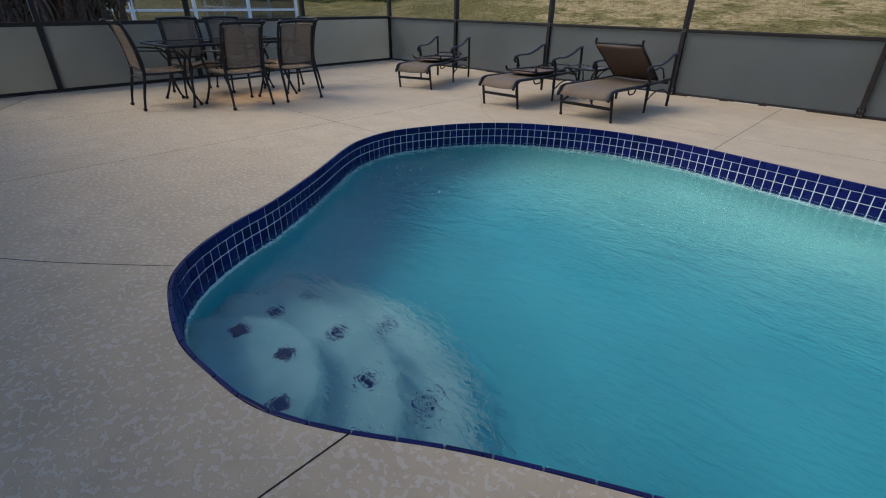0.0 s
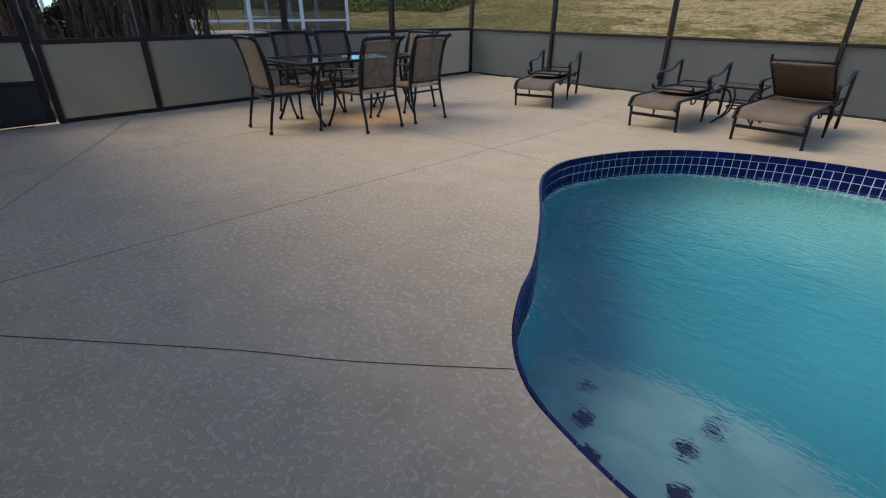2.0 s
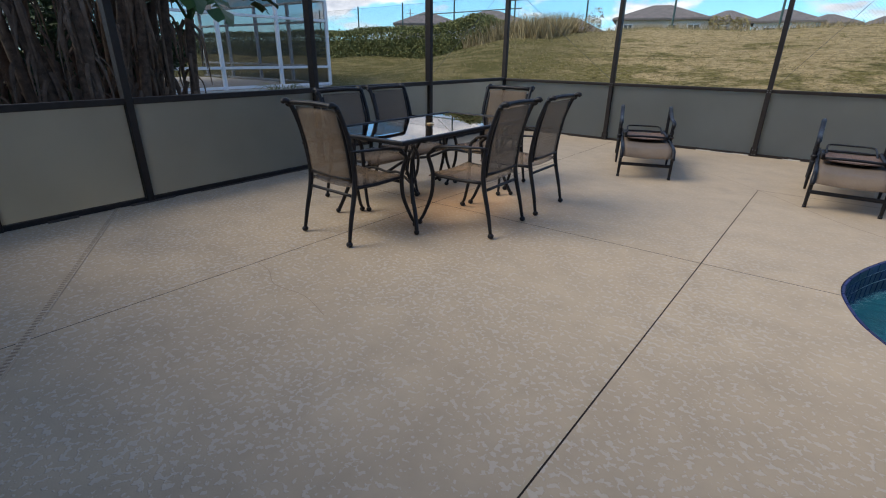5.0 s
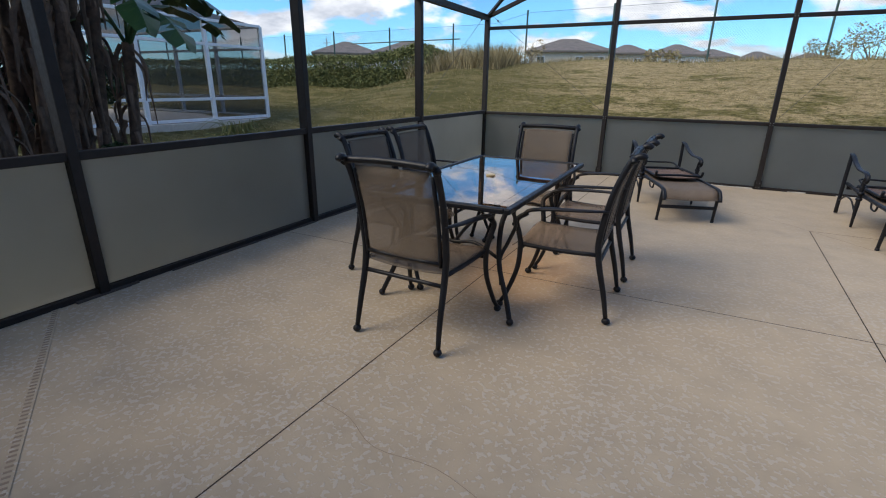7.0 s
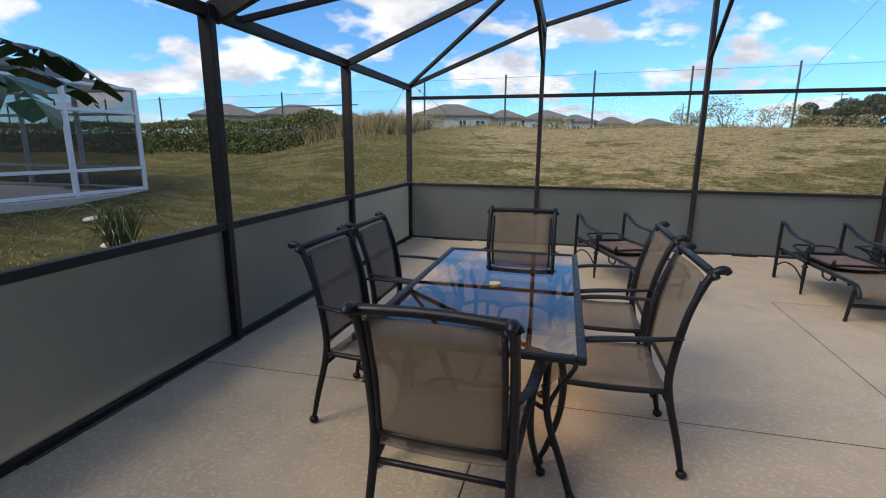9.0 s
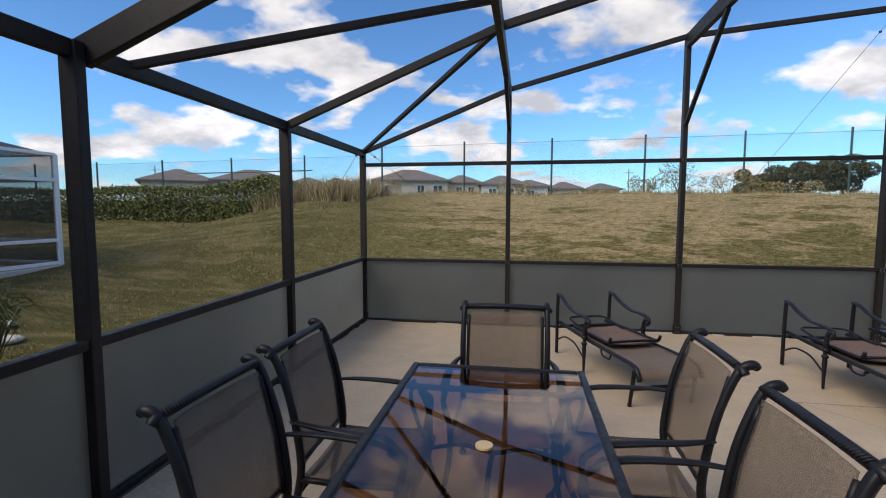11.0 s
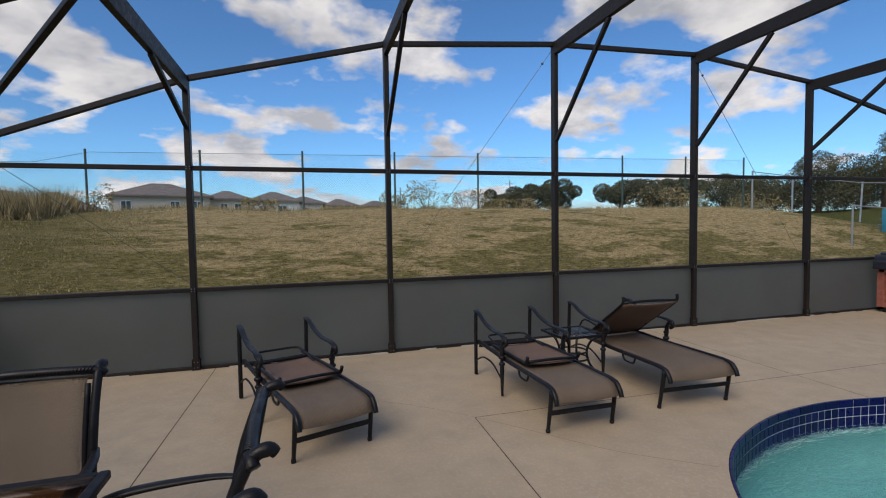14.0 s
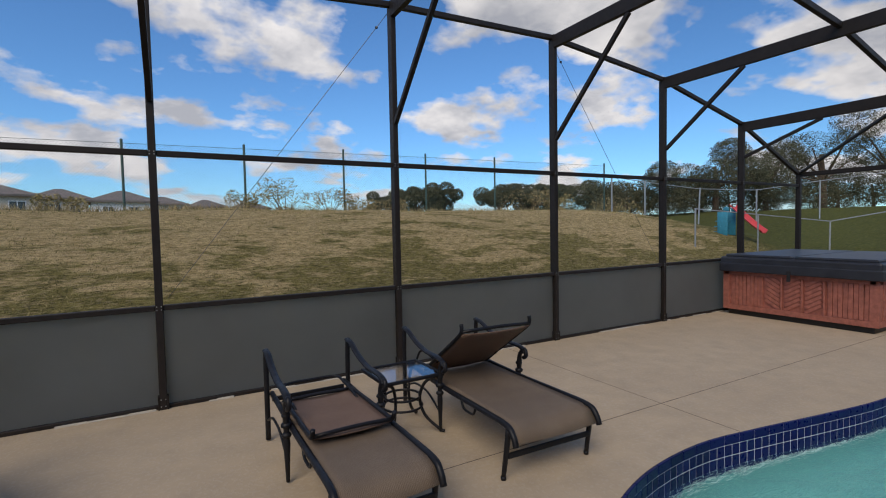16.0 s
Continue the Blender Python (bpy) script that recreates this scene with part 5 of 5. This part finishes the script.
def bird_plant(x, y, h, lean, seed, leaves, label):
    rng = random.Random(seed)
    top = empty("bird_of_paradise_plant", label, "tropical plant", "tropical plants by the screen wall")
    bm = bmesh.new()
    lx, ly = lean
    tube(bm, [(0, 0, -.1), (lx * .2, ly * .2, h * .3), (lx * .6, ly * .6, h * .65), (lx, ly, h)], .058, 9, 4, radii=(1.3, 1.05, .95, 1.0))
    part("trunk", bm, M_BARK, top, "ringed fibrous trunk", True)
    bm = bmesh.new()
    for i in range(34):
        f = rng.uniform(.12, 1)
        a = rng.uniform(0, 6.283)
        p = Vector((lx * f * f, ly * f * f, h * f))
        o = Vector((math.cos(a), math.sin(a), 0))
        tube(bm, [p + o * .06, p + o * rng.uniform(.10, .18) + Vector((0, 0, -.15)), p + o * rng.uniform(.08, .22) + Vector((0, 0, -rng.uniform(.35, .8)))], .028, 5, 3, flat=.4, radii=(1, .9, .25))
    part("dry_sheaths", bm, M_DRYLEAF, top, "hanging dry leaf sheaths")
    for i in range(leaves):
        a = i * 2.4 + rng.uniform(-.4, .4)
        o = Vector((math.cos(a), math.sin(a), 0))
        p = Vector((lx, ly, h - .05))
        e = p + o * rng.uniform(.25, .45) + Vector((0, 0, rng.uniform(.25, .75)))
        bm = bmesh.new()
        tube(bm, [p, p.lerp(e, .5) + Vector((0, 0, .08)), e], .017, 6, 3, radii=(1.4, 1, .7))
        stalk = part("leaf_stalk", bm, M_LEAF, top)
        bm = bmesh.new()
        paddle(bm, e, e + o * rng.uniform(.7, 1.05) + Vector((0, 0, rng.uniform(-.1, .35))), rng.uniform(.16, .26), rng.uniform(.3, .7), .7, rng)
        part("leaf", bm, M_LEAF, stalk, "torn glossy paddle leaf")
    top.matrix_basis = pose(x, y, land(x, y))


tall = "tall bird-of-paradise plant with brown trunk and torn leaves"
for i, (x, y, h, lean, nl) in enumerate(((-12.0, 2.05, 3.3, (-.2, -.5), 6), (-12.2, 2.35, 3.6, (.1, .1), 7), (-11.9, 2.65, 3.4, (.1, .35), 6), (-12.3, 1.55, 2.9, (-.1, -.9), 6),
                                         (-12.6, 1.15, 3.0, (.0, -.7), 6), (-12.4, 2.9, 3.2, (-.3, .2), 6), (-11.8, 2.35, 3.0, (.25, -.1), 5), (-12.1, 3.05, 3.3, (.1, .1), 6), (-12.5, 3.3, 3.1, (-.1, .3), 6), (-12.2, 1.85, 3.1, (.15, -.3), 5), (-12.7, 2.5, 3.5, (0, .4), 6), (-11.9, 2.85, 2.9, (.3, .2), 5), (-12.1, 1.35, 2.9, (.1, -.7), 5), (-12.3, 2.15, 3.2, (-.1, -.4), 5), (-11.85, 2.2, 3.3, (.1, .25), 5), (-12.5, 2.75, 3.0, (.2, .1), 5), (-12.0, 3.2, 2.9, (.1, .25), 5), (-12.6, 1.8, 3.3, (0, -.2), 5), (-11.95, 3.5, 1.75, (.05, .12), 7))):
    bird_plant(x, y, h, lean, 200 + i, nl, tall if h > 2 else "young bird-of-paradise plant with broad drooping leaves")
# strap-leaved ground plants
for i, (x, y, s) in enumerate(((-11.2, 2.0, .55), (-11.3, 1.5, .45), (-12.4, 5.3, .8))):
    rng = random.Random(300 + i)
    top = empty("strap_leaf_plant", "low clump of arching green strap leaves", "plant", "low plants by the screen wall")
    for j in range(26 if i < 2 else 110):
        a = rng.uniform(0, 6.283)
        o = Vector((math.cos(a), math.sin(a), 0))
        q = o * s * rng.uniform(.4, .9)
        bm = bmesh.new()
        tube(bm, [(0, 0, 0), q * .4 + Vector((0, 0, s * rng.uniform(.7, 1.1))), q + Vector((0, 0, s * rng.uniform(.4, .9)))], .02 if i < 2 else .006, 4, 3, flat=.3, radii=(1, 1, .15))
        part("leaf", bm, M_LEAF if i < 2 else M_HEDGE, top)
    top.matrix_basis = pose(x, y, land(x, y) - .02)

# ---- neighbour's white pool enclosure ----
nb = empty("neighbour_enclosure", "neighbour's white-framed pool screen enclosure with a dark screen roof", "screen enclosure")
NX0, NX1, NY0, NY1, NH = -25.6, -17.7, 2.8, 10.7, 2.76


def nbar(name, a, b, w=.09):
    bm = bmesh.new()
    beam(bm, a, b, w, w, .008)
    part(name, bm, M_WHITE, nb)


for x, y in [(NX1, NY1 - k * 1.76) for k in range(5)] + [(NX1 - k * 1.9, NY1) for k in range(1, 5)] + [(NX1 - k * 1.9, NY0) for k in range(5)]:
    nbar("post", (x, y, 0), (x, y, NH))
for z in (.40, .90, 2.2, NH):
    nbar("rail", (NX1, NY0, z), (NX1, NY1, z), .07)
    nbar("rail", (NX0, NY1, z), (NX1, NY1, z), .07)
for pts, mat in (([(NX1 - .05, NY0, .3), (NX1 - .05, NY1, .3), (NX1 - .05, NY1, NH), (NX1 - .05, NY0, NH)], M_DARKSCREEN), ([(NX0, NY1 - .05, .3), (NX1, NY1 - .05, .3), (NX1, NY1 - .05, NH), (NX0, NY1 - .05, NH)], M_DARKSCREEN),
                 ([(NX1, NY0, NH), (NX1, NY1, NH), (NX1 - 2.5, NY1 - 1.9, NH + .8), (NX1 - 2.5, NY0, NH + .8)], M_ROOFSCREEN), ([(NX0, NY1, NH), (NX1, NY1, NH), (NX1 - 2.5, NY1 - 1.9, NH + .8), (NX0, NY1 - 1.9, NH + .8)], M_ROOFSCREEN),
                 ([(NX0, NY0, NH + .8), (NX1 - 2.5, NY0, NH + .8), (NX1 - 2.5, NY1 - 1.9, NH + .8), (NX0, NY1 - 1.9, NH + .8)], M_ROOFSCREEN)):
    bm = bmesh.new()
    bm.faces.new([bm.verts.new(p) for p in pts])
    part("screen", bm, mat, nb)
bm = bmesh.new()
box(bm, ((NX0 + NX1) / 2, (NY0 + NY1) / 2, .2), (NX1 - NX0 + .3, NY1 - NY0 + .3, .3), .02)
part("slab", bm, M_STONE, nb, "pale concrete slab")
# neighbour's house behind it
house(-33.0, -5.0, 9.0, 12.0, 3.2, 5.0, M_STUCCO, 90, [(-.5, 1.4), (.2, 1.4), (.7, 1.2)])
# covered grill outside the screen door
grill = empty("gas_grill", "black gas grill standing outside the screen door", "grill")
bm = bmesh.new()
box(bm, (0, 0, .42), (.5, .9, .70), .02)
part("cart", bm, M_KICK, grill)
bm = bmesh.new()
box(bm, (0, 0, .84), (.52, .84, .14), .02)
bmesh.ops.create_cone(bm, cap_ends=True, segments=24, radius1=.27, radius2=.27, depth=.80, matrix=Matrix.Translation((0, 0, .93)) @ Matrix.Rotation(radians(90), 4, "X"))
part("hood", bm, M_IRON, grill, "rounded black hood", True)
bm = bmesh.new()
tube(bm, [(.30, -.28, 1.0), (.34, -.26, 1.0), (.34, .26, 1.0), (.30, .28, 1.0)], .012, 8, 2)
part("handle", bm, M_GALV, grill, "steel handle")
for s in (-1, 1):
    bm = bmesh.new()
    box(bm, (0, s * .66, .86), (.44, .34, .04), .01)
    part("side_shelf", bm, M_IRON, grill)
grill.matrix_basis = pose(-11.6, .15, -.05, 0, 0, 5)

# stepping stones by the neighbour's slab
for x, y, s in ((-13.6, 6.3, .5), (-14.4, 6.9, .45), (-13.2, 5.6, .4), (-15.6, 7.6, .5)):
    bm = bmesh.new()
    ball(bm, (0, 0, 0), s * .5, 2, (1, .8, .22))
    st = tagged(link("stone", bm, M_STONE, smooth=True), "pale flat garden stone in the planting bed", "stone", "garden stones")
    st.matrix_basis = pose(x, y, land(x, y) + .04, 0, 0, x * 50)

# ---- waterline tiles, piece by piece ----
def tile_mesh(name, w, h, d):
    bm = bmesh.new()
    box(bm, (0, 0, 0), (w, d, h), .003)
    me = bpy.data.meshes.new(name)
    bm.to_mesh(me)
    bm.free()
    me.materials.append(M_TILE)
    return me


ps = even(POOL, .152)
cap_me = tile_mesh("cap_tile", .1450, .064, .018)
small_me = tile_mesh("tile", .0680, .0740, .014)


def tile_pose(p, t, z, inset):
    n = Vector((-t.y, t.x, 0)) * INW
    q = p + n * inset
    return pose(q.x, q.y, z, 0, 0, math.degrees(math.atan2(t.y, t.x)))


joined = []
near = 0
for i, (p, t) in enumerate(ps):
    seen_near = p.x < .3 and near < 290
    p2 = ps[(i + 1) % len(ps)][0]
    t2 = (p2 - p).normalized()
    spots = [("cap_tile", cap_me, tile_pose(p.lerp(p2, .5), t2, -.031, .0105))]
    for row in range(3):
        for col in (0, 1):
            f = .25 + .5 * col
            spots.append(("tile", small_me, tile_pose(p.lerp(p2, f), t2, -.106 - row * .0805, .0115)))
    for k, (nm, me, m) in enumerate(spots):
        if seen_near and k < 5:
            o = new(nm, me)
            o.parent, o.matrix_basis = pool, m
            near += 1
        else:
            joined.append((me, m))
verts, faces = [], []
for me, m in joined:
    k = len(verts)
    verts += [m @ v.co for v in me.vertices]
    faces += [tuple(k + i for i in f.vertices) for f in me.polygons]
me = bpy.data.meshes.new("far_tiles")
me.from_pydata(verts, [], faces)
me.materials.append(M_TILE)
o = tagged(new("far_tiles", me), kind="stuff")
o.parent = pool
